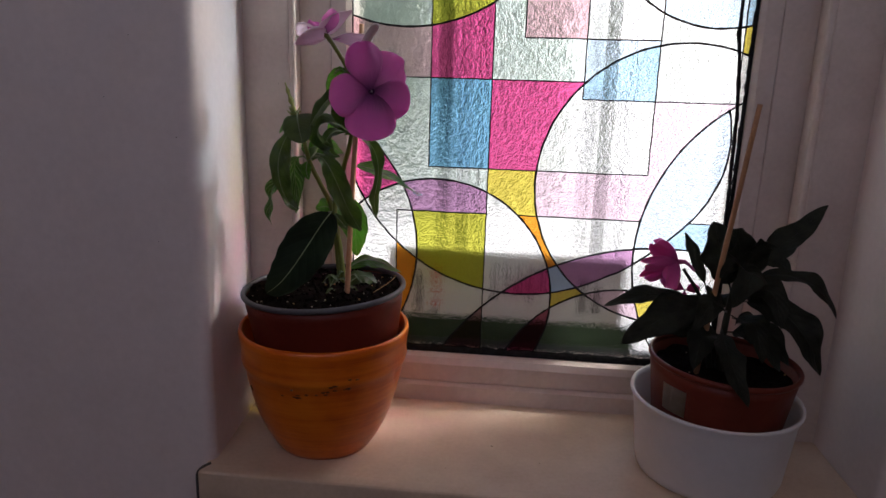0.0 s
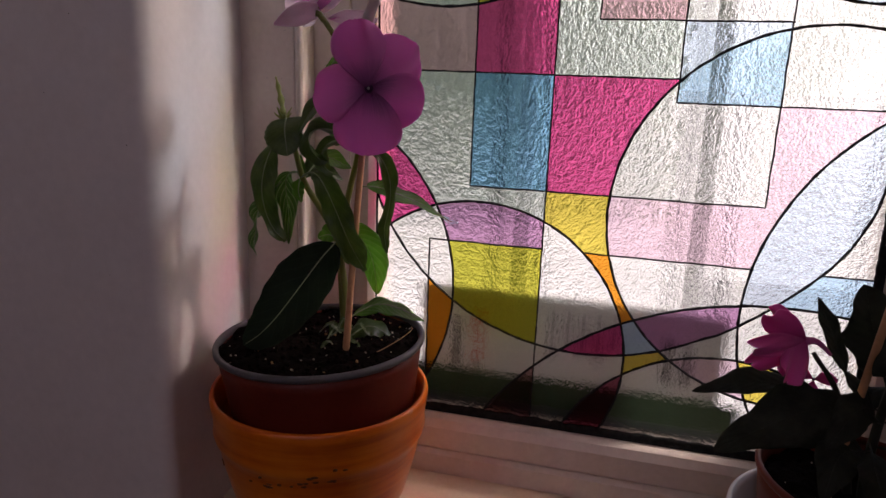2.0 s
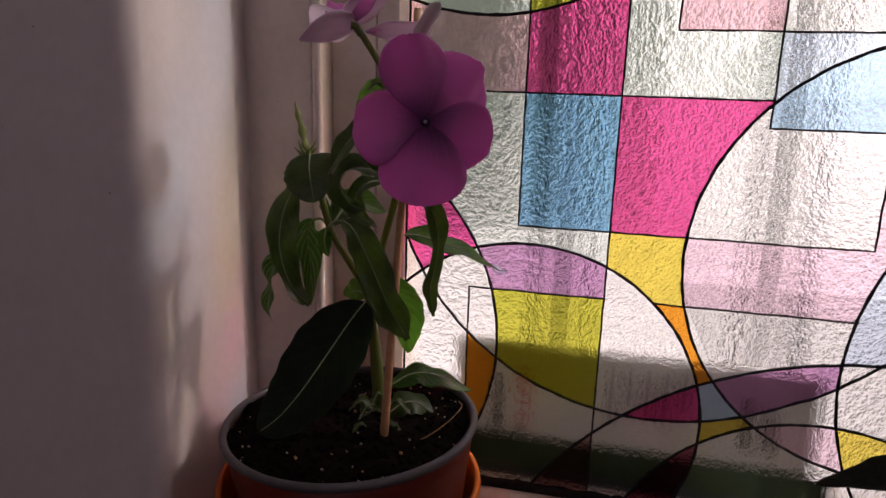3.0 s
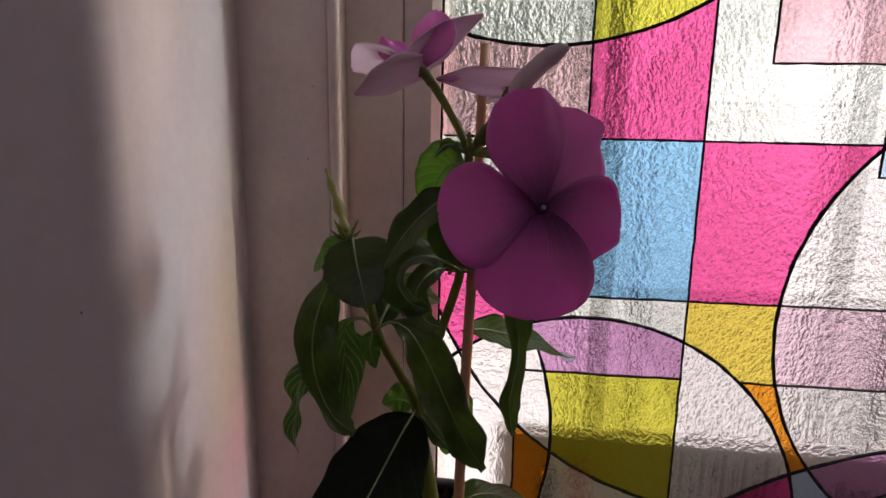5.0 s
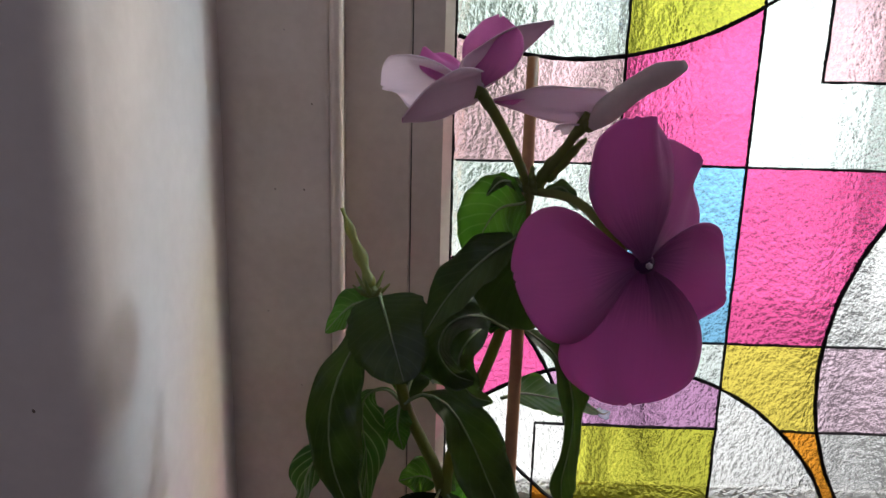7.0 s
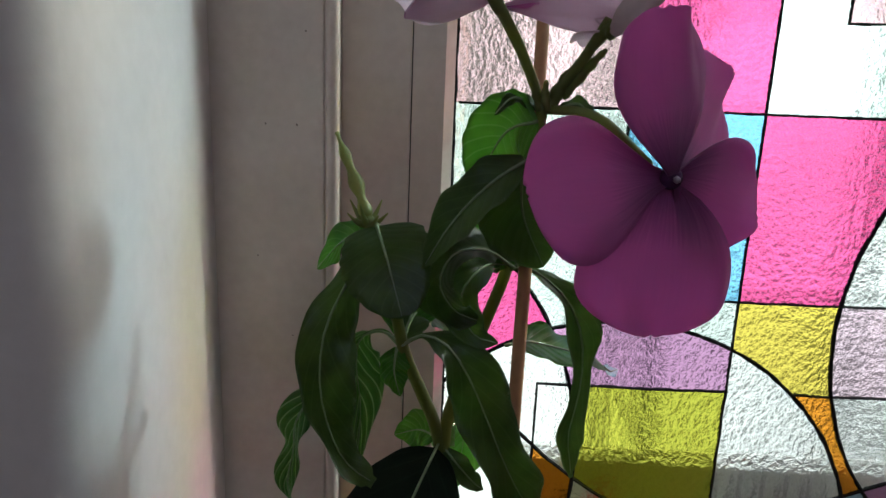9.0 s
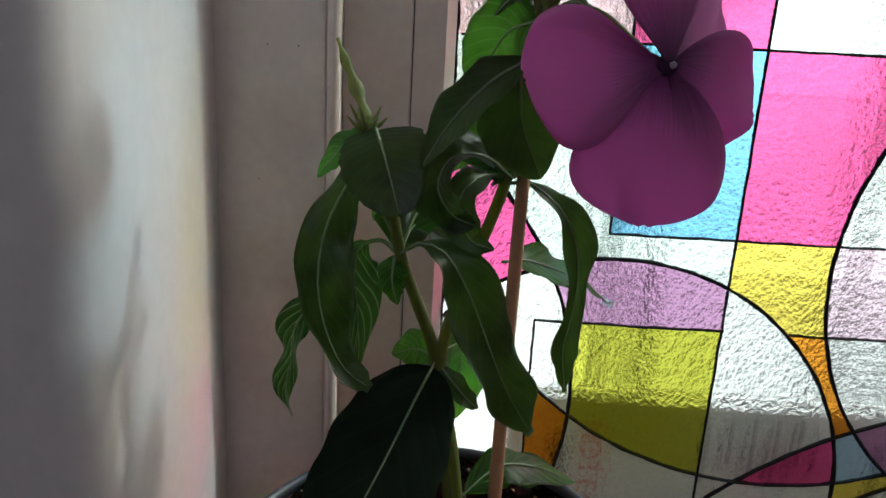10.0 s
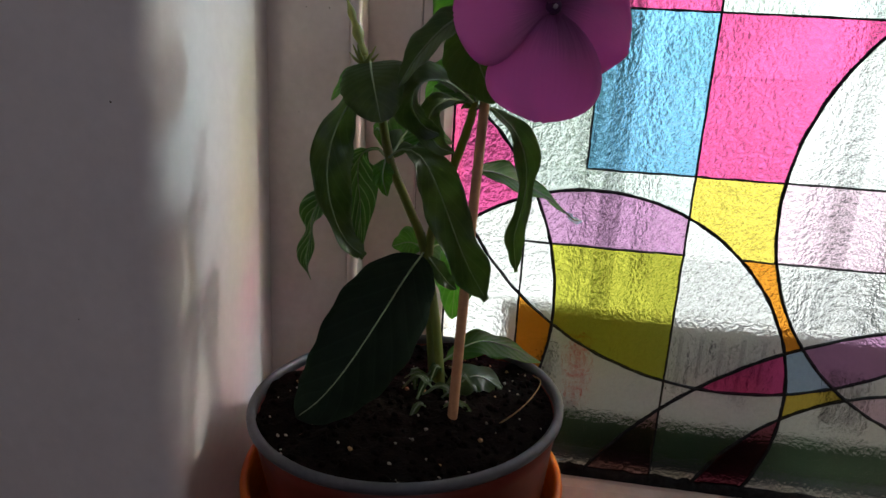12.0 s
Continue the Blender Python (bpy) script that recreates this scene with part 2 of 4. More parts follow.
rr_ = ramp(n_, [(0.36, (0.52, 0.082, 0.006)), (0.5, (0.70, 0.145, 0.008)), (0.68, (0.82, 0.225, 0.018))])
half_ = n_.new("ShaderNodeMath")
half_.operation = "MULTIPLY"
half_.inputs[1].default_value = 0.5
l_.new(sum_.outputs[0], half_.inputs[0])
l_.new(half_.outputs[0], rr_.inputs[0])
l_.new(rr_.outputs[0], b_.inputs["Base Color"])
b_.inputs["Roughness"].default_value = 0.28
bb_ = n_.new("ShaderNodeBump")
bb_.inputs["Strength"].default_value, bb_.inputs["Distance"].default_value = 0.25, 0.0012
l_.new(ring_.outputs["Fac"], bb_.inputs["Height"])
l_.new(bb_.outputs[0], b_.inputs["Normal"])
M_CHIP = mottled("glaze_chip", (0.09, 0.03, 0.008), (0.18, 0.06, 0.015), 300, 900, 0.7, 0.2)


# ---- building helpers ----
def finish(bm, smooth=True):
    me = bpy.data.meshes.new("mesh")
    bmesh.ops.recalc_face_normals(bm, faces=bm.faces)
    bm.to_mesh(me)
    bm.free()
    if smooth:
        me.shade_smooth()
    else:
        me.shade_smooth()
        me.set_sharp_from_angle(angle=radians(25))
    return me


def part(name, bm, mat, parent=None, label="", smooth=True):
    """Link a bmesh as one mesh object under a thing."""
    me = finish(bm, smooth)
    for m in (mat if isinstance(mat, (list, tuple)) else [mat]):
        me.materials.append(m)
    ob = new(name, me)
    if parent is not None:
        ob.parent = parent
    if label:
        ob["label"] = label
    return ob


def thing(name, label, category, group="", kind=""):
    return tagged(new(name), label, category, group, kind)


def box(bm, x0, x1, y0, y1, z0, z1, bevel=0.0):
    m = Matrix.LocRotScale(((x0 + x1) / 2, (y0 + y1) / 2, (z0 + z1) / 2), None, (x1 - x0, y1 - y0, z1 - z0))
    r = bmesh.ops.create_cube(bm, size=1, matrix=m)
    if bevel:
        es = list({e for v in r["verts"] for e in v.link_edges})
        bmesh.ops.bevel(bm, geom=es, offset=bevel, segments=3, affect="EDGES", profile=0.5)
    return bm


def boxed(*a, **k):
    return box(bmesh.new(), *a, **k)


def prism(bm, outline, z0, z1):
    """An upright prism over an (x, y) outline."""
    lo = [bm.verts.new((x, y, z0)) for x, y in outline]
    hi = [bm.verts.new((x, y, z1)) for x, y in outline]
    k = len(outline)
    bm.faces.new(lo), bm.faces.new(hi)
    for i in range(k):
        bm.faces.new((lo[i], lo[(i + 1) % k], hi[(i + 1) % k], hi[i]))
    return bm


def sweep_x(bm, outline, x0, x1):
    """A bar along x with a (y, z) section."""
    a = [bm.verts.new((x0, y, z)) for y, z in outline]
    b = [bm.verts.new((x1, y, z)) for y, z in outline]
    k = len(outline)
    bm.faces.new(a), bm.faces.new(b)
    for i in range(k):
        bm.faces.new((a[i], a[(i + 1) % k], b[(i + 1) % k], b[i]))
    return bm


def smooth_path(points, steps):
    """Catmull-Rom through the points."""
    p = [Vector(q) for q in points]
    p = [p[0] * 2 - p[1]] + p + [p[-1] * 2 - p[-2]]
    out = []
    spans = len(p) - 3
    for i in range(steps + 1):
        s = i / steps * spans
        k = min(int(s), spans - 1)
        f = s - k
        a, b, c, d = p[k:k + 4]
        out.append(0.5 * (2 * b + (c - a) * f + (2 * a - 5 * b + 4 * c - d) * f * f + (3 * b - a - 3 * c + d) * f ** 3))
    return out


def tube(points, r0, r1=None, sides=8, steps=16, bm=None, bulge=None):
    bm = bm or bmesh.new()
    r1 = r0 if r1 is None else r1
    path = smooth_path(points, steps)
    rings = []
    for i, c in enumerate(path):
        t = (path[min(i + 1, steps)] - path[max(i - 1, 0)]).normalized()
        side = t.cross(Vector((0.31, 0.93, 0.2))).normalized()
        up = side.cross(t)
        r = r0 + (r1 - r0) * i / steps
        if bulge:
            r *= bulge(i / steps)
        rings.append([bm.verts.new(c + (side * math.cos(a) + up * math.sin(a)) * r) for a in (2 * math.pi * j / sides for j in range(sides))])
    for a, b in zip(rings, rings[1:]):
        for j in range(sides):
            bm.faces.new((a[j], a[(j + 1) % sides], b[(j + 1) % sides], b[j]))
    bm.faces.new(rings[0]), bm.faces.new(rings[-1])
    return bm


def lathe(profile, m, sides=72, wobble=0.0):
    """Turn a closed (r, z) section about the axis of the pose m."""
    bm = bmesh.new()
    rings = []
    for i in range(sides):
        a = 2 * math.pi * i / sides
        ring = []
        for r, z in profile:
            k = 1 + wobble * noise.noise((math.cos(a) * 1.7, math.sin(a) * 1.7, z * 60))
            ring.append(bm.verts.new(m @ Vector((r * k * math.cos(a), r * k * math.sin(a), z))))
        rings.append(ring)
    k = len(profile)
    for i in range(sides):
        a, b = rings[i], rings[(i + 1) % sides]
        for j in range(k):
            bm.faces.new((a[j], a[(j + 1) % k], b[(j + 1) % k], b[j]))
    bmesh.ops.remove_doubles(bm, verts=bm.verts, dist=1e-5)
    return bm


def leaf_bm(points, width, face, fold=0.25, wave=0.16, waves=3.0, phase=0.0, stalk=0.12, twist=0.0, tip=1.0, scallop=0.08, full=0.72, nu=40, nv=10, sides=None):
    """A leaf blade along a curved midrib, with an undulating margin. face: the way the upper side looks.
    sides: the half widths of the two halves of the blade at even steps, in millimetres."""
    bm = bmesh.new()
    uv = bm.loops.layers.uv.new("UVMap")
    path = smooth_path(points, nu)
    rows, ribs = [], []
    for i, c in enumerate(path):
        u = i / nu
        t = (path[min(i + 1, nu)] - path[max(i - 1, 0)]).normalized()
        side = t.cross(Vector(face)).normalized()
        side = Matrix.Rotation(twist * u, 3, t) @ side
        nrm = side.cross(t)
        s = max(0.0, (u - stalk) / (1 - stalk))
        w = 0.5 * width * (math.sin(math.pi * s ** 0.85) ** full if 0 < s < 1 else 0.0)
        w = max(w * (1 - 0.25 * tip * s), 0.0007 if u < 0.96 else 0.0003)
        row = []
        for j in range(nv + 1):
            v = 2 * j / nv - 1
            turn = waves * 2 * math.pi * u + phase + (1.9 if v > 0 else 0)
            ripple = wave * math.sin(turn) * abs(v) ** 1.6
            if sides:
                q = sides[0 if v > 0 else 1]
                k = min(int(u * (len(q) - 1)), len(q) - 2)
                r = u * (len(q) - 1) - k
                r = r * r * (3 - 2 * r)
                w = 0.001 * (q[k] * (1 - r) + q[k + 1] * r) * (1 if u < 0.97 else 0.6)
            edge = 1 + (scallop * math.sin(turn + 1.2) + 0.025 * math.sin(43 * u + phase + 2 * v)) * abs(v)
            sag = fold * (abs(v) - 0.35 * v * v)
            row.append((bm.verts.new(c + side * (w * v * edge) + nrm * (w * (sag + ripple))), (u, v)))
        rows.append(row)
        ribs.append(c + nrm * 0.0003)
    for a, b in zip(rows, rows[1:]):
        for j in range(nv):
            q = (a[j], a[j + 1], b[j + 1], b[j])
            f = bm.faces.new([x[0] for x in q])
            for loop, x in zip(f.loops, q):
                loop[uv].uv = x[1]
    return bm, ribs


def add_leaf(plant, points, width, face=(0, -1, 0.35), mat=None, label="", rib=0.00042, **kw):
    bm, ribs = leaf_bm(points, width, face, **kw)
    bmesh.ops.solidify(bm, geom=bm.faces[:], thickness=0.0003)
    ob = part("leaf", bm, mat or M_LEAF, plant, label)
    part("midrib", tube(ribs[::3], rib * 1.15, rib * 0.3, 6, 14), M_LEAFD if mat is M_LEAFD else M_RIB, ob)
    return ob


def petal_bm(m, length, width, cup=0.2, roll=0.0, notch=0.06, phase=0.0, claw=1.1, nu=18, nv=14):
    """A broad petal from the origin of m along its +y, looking along +z: upper sheet, lower sheet and rim."""
    bm = bmesh.new()
    uv = bm.loops.layers.uv.new("UVMap")
    top, low = [], []
    for i in range(nu + 1):
        u = 1 - (1 - i / nu) ** 1.7
        w = 0.5 * width * (0.10 + 0.90 * math.sin(0.5 * math.pi * min(1, u / 0.62)) ** claw) * (1 if u < 0.62 else math.sqrt(max(0.0, 1 - ((u - 0.62) / 0.383) ** 2)))
        a, b = [], []
        for j in range(nv + 1):
            v = 2 * j / nv - 1
            rim = 1 + 0.007 * u * u * (math.sin(6 * v + 2 * phase) + 0.5 * math.sin(11 * v + phase))
            y = length * u * rim * (1 - notch * math.exp(-(v / 0.28) ** 2) * u ** 3)
            q = v * w / (0.5 * width)
            z = cup * length * (u * u * 0.6 - u) + roll * length * u ** 2 + 0.05 * length * math.sin(5 * q + phase) * u * u + 0.016 * length * math.sin(9 * q + 5 * u + phase) * u - 0.10 * width * q * q * u
            p = Vector((w * v, y, z))
            a.append((bm.verts.new(m @ p), (u, v)))
            b.append((bm.verts.new(m @ (p - Vector((0, 0, 0.00045)))), (u, v)))
        top.append(a), low.append(b)

    def quad(q, slot):
        f = bm.faces.new([x[0] for x in q])
        f.material_index = slot
        for loop, x in zip(f.loops, q):
            loop[uv].uv = x[1]
    for k in range(nu):
        for j in range(nv):
            quad((top[k][j], top[k][j + 1], top[k + 1][j + 1], top[k + 1][j]), 0)
            quad((low[k][j], low[k + 1][j], low[k + 1][j + 1], low[k][j + 1]), 1)
        quad((top[k][0], top[k + 1][0], low[k + 1][0], low[k][0]), 1)
        quad((top[k][nv], low[k][nv], low[k + 1][nv], top[k + 1][nv]), 1)
    for j in range(nv):
        quad((top[nu][j], top[nu][j + 1], low[nu][j + 1], low[nu][j]), 1)
    return bm


def add_flower(plant, centre, normal, petals, mats, label="", eye=0.0026):
    """petals: (degrees round the eye from up, length, width, cup, roll, lift)."""
    nrm = Vector(normal).normalized()
    up = (Vector((0, 0, 1)) - nrm * nrm.z)
    up = up.normalized() if up.length > 0.05 else Vector((0, 1, 0))
    right = up.cross(nrm)
    base = Matrix((right, up, nrm)).transposed().to_4x4()
    fl = new("flower")
    fl.parent = plant
    if label:
        fl["label"] = label
    for k, (deg, length, width, cup, roll, lift, *claw) in enumerate(petals):
        m = Matrix.Translation(centre) @ base @ pose(0, 0, lift, 0, 0, deg) @ pose(0, 0.001, 0)
        part("petal", petal_bm(m, length, width, cup, roll, phase=k * 1.9, claw=claw[0] if claw else 1.1), mats, fl)
    bm = bmesh.new()
    bmesh.ops.create_icosphere(bm, subdivisions=2, radius=eye, matrix=Matrix.Translation(Vector(centre) - nrm * 0.0006) @ base @ Matrix.Diagonal((1.0, 1.0, 0.7, 1)))
    part("throat", bm, M_THROAT, fl)
    bm = bmesh.new()
    bmesh.ops.create_icosphere(bm, subdivisions=1, radius=eye * 0.35, matrix=Matrix.Translation(Vector(centre) + nrm * (eye * 1.15)))
    part("stamen", bm, M_WHITEEYE, fl)
    return fl


# ---- the room ----
LX, RX, FY, SILL_Z, TOP = -0.2212, 0.318, -0.160, 0.0, 0.92   # the window's recess


SPLAY = 0.0060           # the recess narrows a little towards the room


def rounded(x_in, sign):
    """Plan of the wall beside the recess, with a worn round corner."""
    r = 0.010
    pts = [(x_in, 0.055), (x_in, -0.045)]
    x_in -= sign * SPLAY if sign < 0 else 0
    pts += [(x_in, FY + r)]
    pts += [(x_in + sign * r * (1 - math.cos(a)), FY + r * (1 - math.sin(a))) for a in (math.pi / 2 * k / 10 for k in range(1, 11))]
    return pts + [(x_in + sign * 1.5, FY), (x_in + sign * 1.5, 0.055)]


wall_bm = bmesh.new()
prism(wall_bm, rounded(LX, -1), -0.95, 1.65)
prism(wall_bm, rounded(RX, 1), -0.95, 1.65)
box(wall_bm, LX, RX, FY, 0.055, TOP, 1.65)
box(wall_bm, LX, RX, FY, 0.055, -0.95, -0.032)
tagged(part("wall_north", wall_bm, M_WALL, smooth=False), "pale plastered wall with a deep window recess", "wall", kind="structure")
south = bmesh.new()       # unseen, behind the viewer; its wide opening is added for the fill lamp
for b in ((-1.72, -0.9, -1.7, -1.6, -0.95, 1.65), (0.9, 1.82, -1.7, -1.6, -0.95, 1.65), (-0.9, 0.9, -1.7, -1.6, -0.95, 0.75), (-0.9, 0.9, -1.7, -1.6, 1.55, 1.65)):
    box(south, *b)
tagged(part("wall_south", south, M_ROOM, smooth=False), "plain painted room wall with an opening added for the fill lamp", "wall", kind="structure")
for nm, b in (("wall_west", (-1.82, -1.717, -1.7, 0.055, -0.95, 1.65)),
              ("wall_east", (1.818, 1.92, -1.7, 0.055, -0.95, 1.65))):
    tagged(part(nm, boxed(*b), M_ROOM, smooth=False), "plain painted room wall", "wall", kind="structure")
tagged(part("floor", boxed(-1.9, 2.0, -1.7, 0.055, -0.998, -0.95), M_FLOOR, smooth=False), "brown wooden floor", "floor", kind="structure")
tagged(part("ceiling", boxed(-1.9, 2.0, -1.7, 0.055, 1.65, 1.75), M_ROOM, smooth=False), "plain painted ceiling", "ceiling", kind="structure")

# the sill board, with a lip over the wall and a short horn beyond the recess
sill_bm = bmesh.new()
box(sill_bm, LX - 0.002, RX + 0.010, FY - 0.016, FY - 0.001, -0.030, SILL_Z, 0.003)
box(sill_bm, LX + 0.0005, RX - 0.0005, FY - 0.004, 0.054, -0.030, SILL_Z - 0.0002)
tagged(part("window_sill", sill_bm, M_SILL, smooth=False), "smooth beige stone window sill", "window sill", kind="structure")

wall_north = bpy.data.objects["wall_north"]
M_STAIN = mottled("sill_stain", (0.30, 0.22, 0.15), (0.40, 0.30, 0.21), 400, 900, 0.6, 0)
M_SPECK = mottled("dirt_speck", (0.14, 0.11, 0.09), (0.24, 0.19, 0.16), 400, 900, 0.9, 0)
rng = random.Random(21)
for x, y, z, r in ((-0.2165, -0.152, 0.2255, 0.0011), (-0.230, FY, 0.272, 0.0008), (-0.262, FY, 0.345, 0.0006), (-0.285, FY, 0.30, 0.0005), (-0.250, FY, 0.19, 0.0005),
                   (-0.1895, -0.045, 0.312, 0.0007), (-0.2010, -0.045, 0.312, 0.0006), (-0.205, -0.045, 0.262, 0.0005), (-0.186, -0.045, 0.345, 0.0006), (-0.196, -0.045, 0.372, 0.0004),
                   (-0.208, -0.045, 0.40, 0.0005), (-0.192, -0.045, 0.23, 0.0005)):
    bm = bmesh.new()
    bmesh.ops.create_icosphere(bm, subdivisions=1, radius=1, matrix=Matrix.Translation((x, y, z)) @ pose(0, 0, 0, 0, rng.uniform(0, 90), 0) @ Matrix.Diagonal((r * 0.75, 0.0003, r * 0.55, 1)))
    part("speck", bm, M_SPECK, wall_north)

for x, y, r in ((0.018, -0.098, 0.0016), (0.060, -0.120, 0.0008), (-0.020, -0.140, 0.0007), (0.10, -0.070, 0.0006)):
    bm = bmesh.new()
    bmesh.ops.create_icosphere(bm, subdivisions=1, radius=1, matrix=Matrix.Translation((x, y, 0.0)) @ Matrix.Diagonal((r, r * 0.7, 0.0002, 1)))
    part("stain", bm, M_STAIN, bpy.data.objects["window_sill"])
part("sealant", tube([(LX + 0.0045, FY - 0.003, 0.0004), (LX + 0.001, FY - 0.008, 0.0004), (LX - 0.002, FY - 0.014, -0.002), (LX - 0.0022, FY - 0.0155, -0.012), (LX - 0.0022, FY - 0.0155, -0.028)], 0.0013, 0.001, 6, 14), M_GROOVE, bpy.data.objects["window_sill"], "dark dirty sealant")

# ---- the window ----
GX0, GX1, GZ0, GZ1 = -0.1325, 0.2305, 0.047, 0.800
window = tagged(new("window_1"), "white window with painted stained-glass panes", "window", kind="structure")


def upright(name, x_edge, sign):
    """One jamb, seen in plan: wide outer face, rounded step, sash face; from the recess wall to the glass."""
    wall = LX if sign > 0 else RX
    px = lambda d: x_edge - sign * d
    step = [(wall, -0.045), (px(0.0495), -0.045), (px(0.0475), -0.0442), (px(0.0463), -0.0425), (px(0.0460), -0.040), (px(0.0460), -0.016), (px(0.0460), 0.05), (wall, 0.05)]
    part("window_frame", prism(bmesh.new(), step, SILL_Z, TOP), M_FRAME, window, smooth=False)
    part("sash_trim", tube([(px(0.0452), -0.0405, z) for z in (0.0, 0.3, 0.6, 0.9)], 0.0034, sides=8), M_FRAME, window)
    sash = [(px(0.0458), -0.014), (px(0.0185), -0.012), (px(0.0178), -0.0115), (px(0.0178), 0.03), (px(0.0458), 0.03)]
    part("sash", prism(bmesh.new(), sash, SILL_Z + 0.001, GZ1 + 0.05), M_FRAME, window, smooth=False)
    bead = [(px(0.0172), -0.0112), (px(0.004), -0.0085), (px(0.0), -0.004), (px(0.0), 0.03), (px(0.0172), 0.03)]
    part("glazing_bead", prism(bmesh.new(), bead, GZ0 - 0.016, GZ1 + 0.016), M_FRAME, window, smooth=False)
    part("joint", prism(bmesh.new(), [(px(0.0178), -0.0095), (px(0.0172), -0.0095), (px(0.0172), 0.02), (px(0.0178), 0.02)], SILL_Z + 0.001, GZ1 + 0.05), M_GROOVE, window, "dark joint", smooth=False)


upright("jamb", GX0, 1)
upright("jamb", GX1, -1)
xa, xb = GX0 - 0.0172, GX1 + 0.0172
part("sash", sweep_x(bmesh.new(), [(-0.0165, 0.0), (-0.0165, 0.0165), (-0.0135, 0.0190), (-0.0125, 0.0195), (0.03, 0.0195), (0.03, 0.0)], xa, xb), M_FRAME, window, smooth=False)
part("joint", boxed(xa, xb, -0.010, 0.02, 0.0195, 0.0203), M_GROOVE, window, "dark joint", smooth=False)
part("glazing_bead", sweep_x(bmesh.new(), [(-0.0122, 0.0203), (-0.0118, 0.038), (-0.0085, 0.0445), (-0.004, GZ0), (0.03, GZ0), (0.03, 0.0203)], xa, xb), M_FRAME, window, smooth=False)
part("sash", boxed(xa, xb, -0.012, 0.03, GZ1, GZ1 + 0.05), M_FRAME, window, smooth=False)
part("window_frame", boxed(GX0 - 0.046, GX1 + 0.046, -0.045, 0.05, GZ1 + 0.05, TOP), M_FRAME, window, smooth=False)

# stained glass: curves painted over the sheet divide it into panes
TONES = {
    "clear": (0.86, 0.90, 0.88), "mist": (0.74, 0.84, 0.80), "mauve": (0.72, 0.50, 0.54), "magenta": (0.80, 0.12, 0.34), "blue": (0.22, 0.52, 0.76),
    "sky": (0.48, 0.72, 0.90), "pale_blue": (0.66, 0.80, 0.92), "yellow": (0.80, 0.68, 0.12), "lime": (0.52, 0.54, 0.07), "orange": (0.85, 0.36, 0.04),
    "purple": (0.55, 0.31, 0.52), "rose": (0.88, 0.70, 0.80), "pink": (0.82, 0.12, 0.36), "wine": (0.46, 0.13, 0.20), "brown": (0.55, 0.34, 0.34)}
GLASS = {k: glass_mat("glass_" + k, c) for k, c in TONES.items()}
M_OUTER = clear_mat("glass_outer_face")


def arc(cx, cz, r, keep=lambda x, z: True):
    """The run of a circle that lies on the sheet where keep holds."""
    k = 540
    pts = [(cx + r * math.cos(2 * math.pi * i / k), cz + r * math.sin(2 * math.pi * i / k)) for i in range(k)]
    ok = [GX0 - 0.004 < x < GX1 + 0.004 and GZ0 - 0.004 < z < GZ1 + 0.004 and keep(x, z) for x, z in pts]
    start = next((i for i in range(k) if ok[i] and not ok[i - 1]), 0)
    runs, cur = [], []
    for i in range(k):
        j = (start + i) % k
        if ok[j]:
            cur.append(pts[j])
        elif cur:
            runs.append(cur)
            cur = []
    if cur:
        runs.append(cur)
    return [r_ for r_ in runs if len(r_) > 2]


def dense(*pts):
    out = []
    for (x0, z0), (x1, z1) in zip(pts, pts[1:]):
        k = max(1, int(math.hypot(x1 - x0, z1 - z0) / 0.004))
        out += [(x0 + (x1 - x0) * i / k, z0 + (z1 - z0) * i / k) for i in range(k)]
    return out + [pts[-1]]


XA, XB, XC, XD, XE, XL = -0.0575, 0.0, 0.0845, 0.150, 0.0285, -0.088
H1, H2, H3, HC, HE = 0.3215, 0.238, 0.194, 0.306, 0.3595
CURVES = []                                             # (points, width of the painted line)
for c in ((0.1783, 0.2254, 0.1329), (-0.050, 0.1086, 0.1176), (-0.2186, 0.1535, 0.1511), (0.1756, -0.0888, 0.257), (0.1404, -0.0035, 0.128),
          (0.3193, 0.158, 0.1755), (-0.0809, 0.518, 0.1512), (0.2012, 0.4835, 0.1123)):
    CURVES += [(run, 0.0019) for run in arc(*c)]
lens = smooth_path([(0.1200, 0, 0.1371), (0.1345, 0, 0.1443), (0.1535, 0, 0.1580), (0.1740, 0, 0.1755), (0.1950, 0, 0.1972), (0.2070, 0, 0.2148), (0.2145, 0, 0.2314)], 60)
CURVES.append((arc(0.0329, 0.291, 0.1768, lambda x, z: z < (0.24 if x < 0 else 0.2) and x < 0.119)[0] + [(p.x, p.z) for p in lens]
               + arc(0.111, 0.2687, 0.1103, lambda x, z: x > 0.2148 and z < 0.302)[0], 0.0018))
for pts in (((GX0 - 0.002, 0.62), (GX1 + 0.002, 0.62)), ((XB, GZ1 + 0.002), (XB, GZ0 - 0.002)), ((XA, GZ1 + 0.002), (XA, H2), (XD, H2), (XD, GZ1 + 0.002)),
            ((GX0 - 0.002, 0.47), (XD + 0.001, 0.47)), ((XE, 0.4715), (XE, HE), (XD + 0.001, HE)), ((XC, 0.4715), (XC, HC), (GX1 + 0.002, HC)),
            ((XL, GZ0 - 0.002), (XL, H3), (XB + 0.001, H3)), ((0.0302, H3), (0.1487, H3)), ((GX0 - 0.002, H1), (0.0872, H1)),
            ((0.1912, H3), (GX1 + 0.002, H3)), ((0.2215, HC - 0.001), (0.2215, GZ1 + 0.002))):
    CURVES.append((dense(*pts), 0.0012))


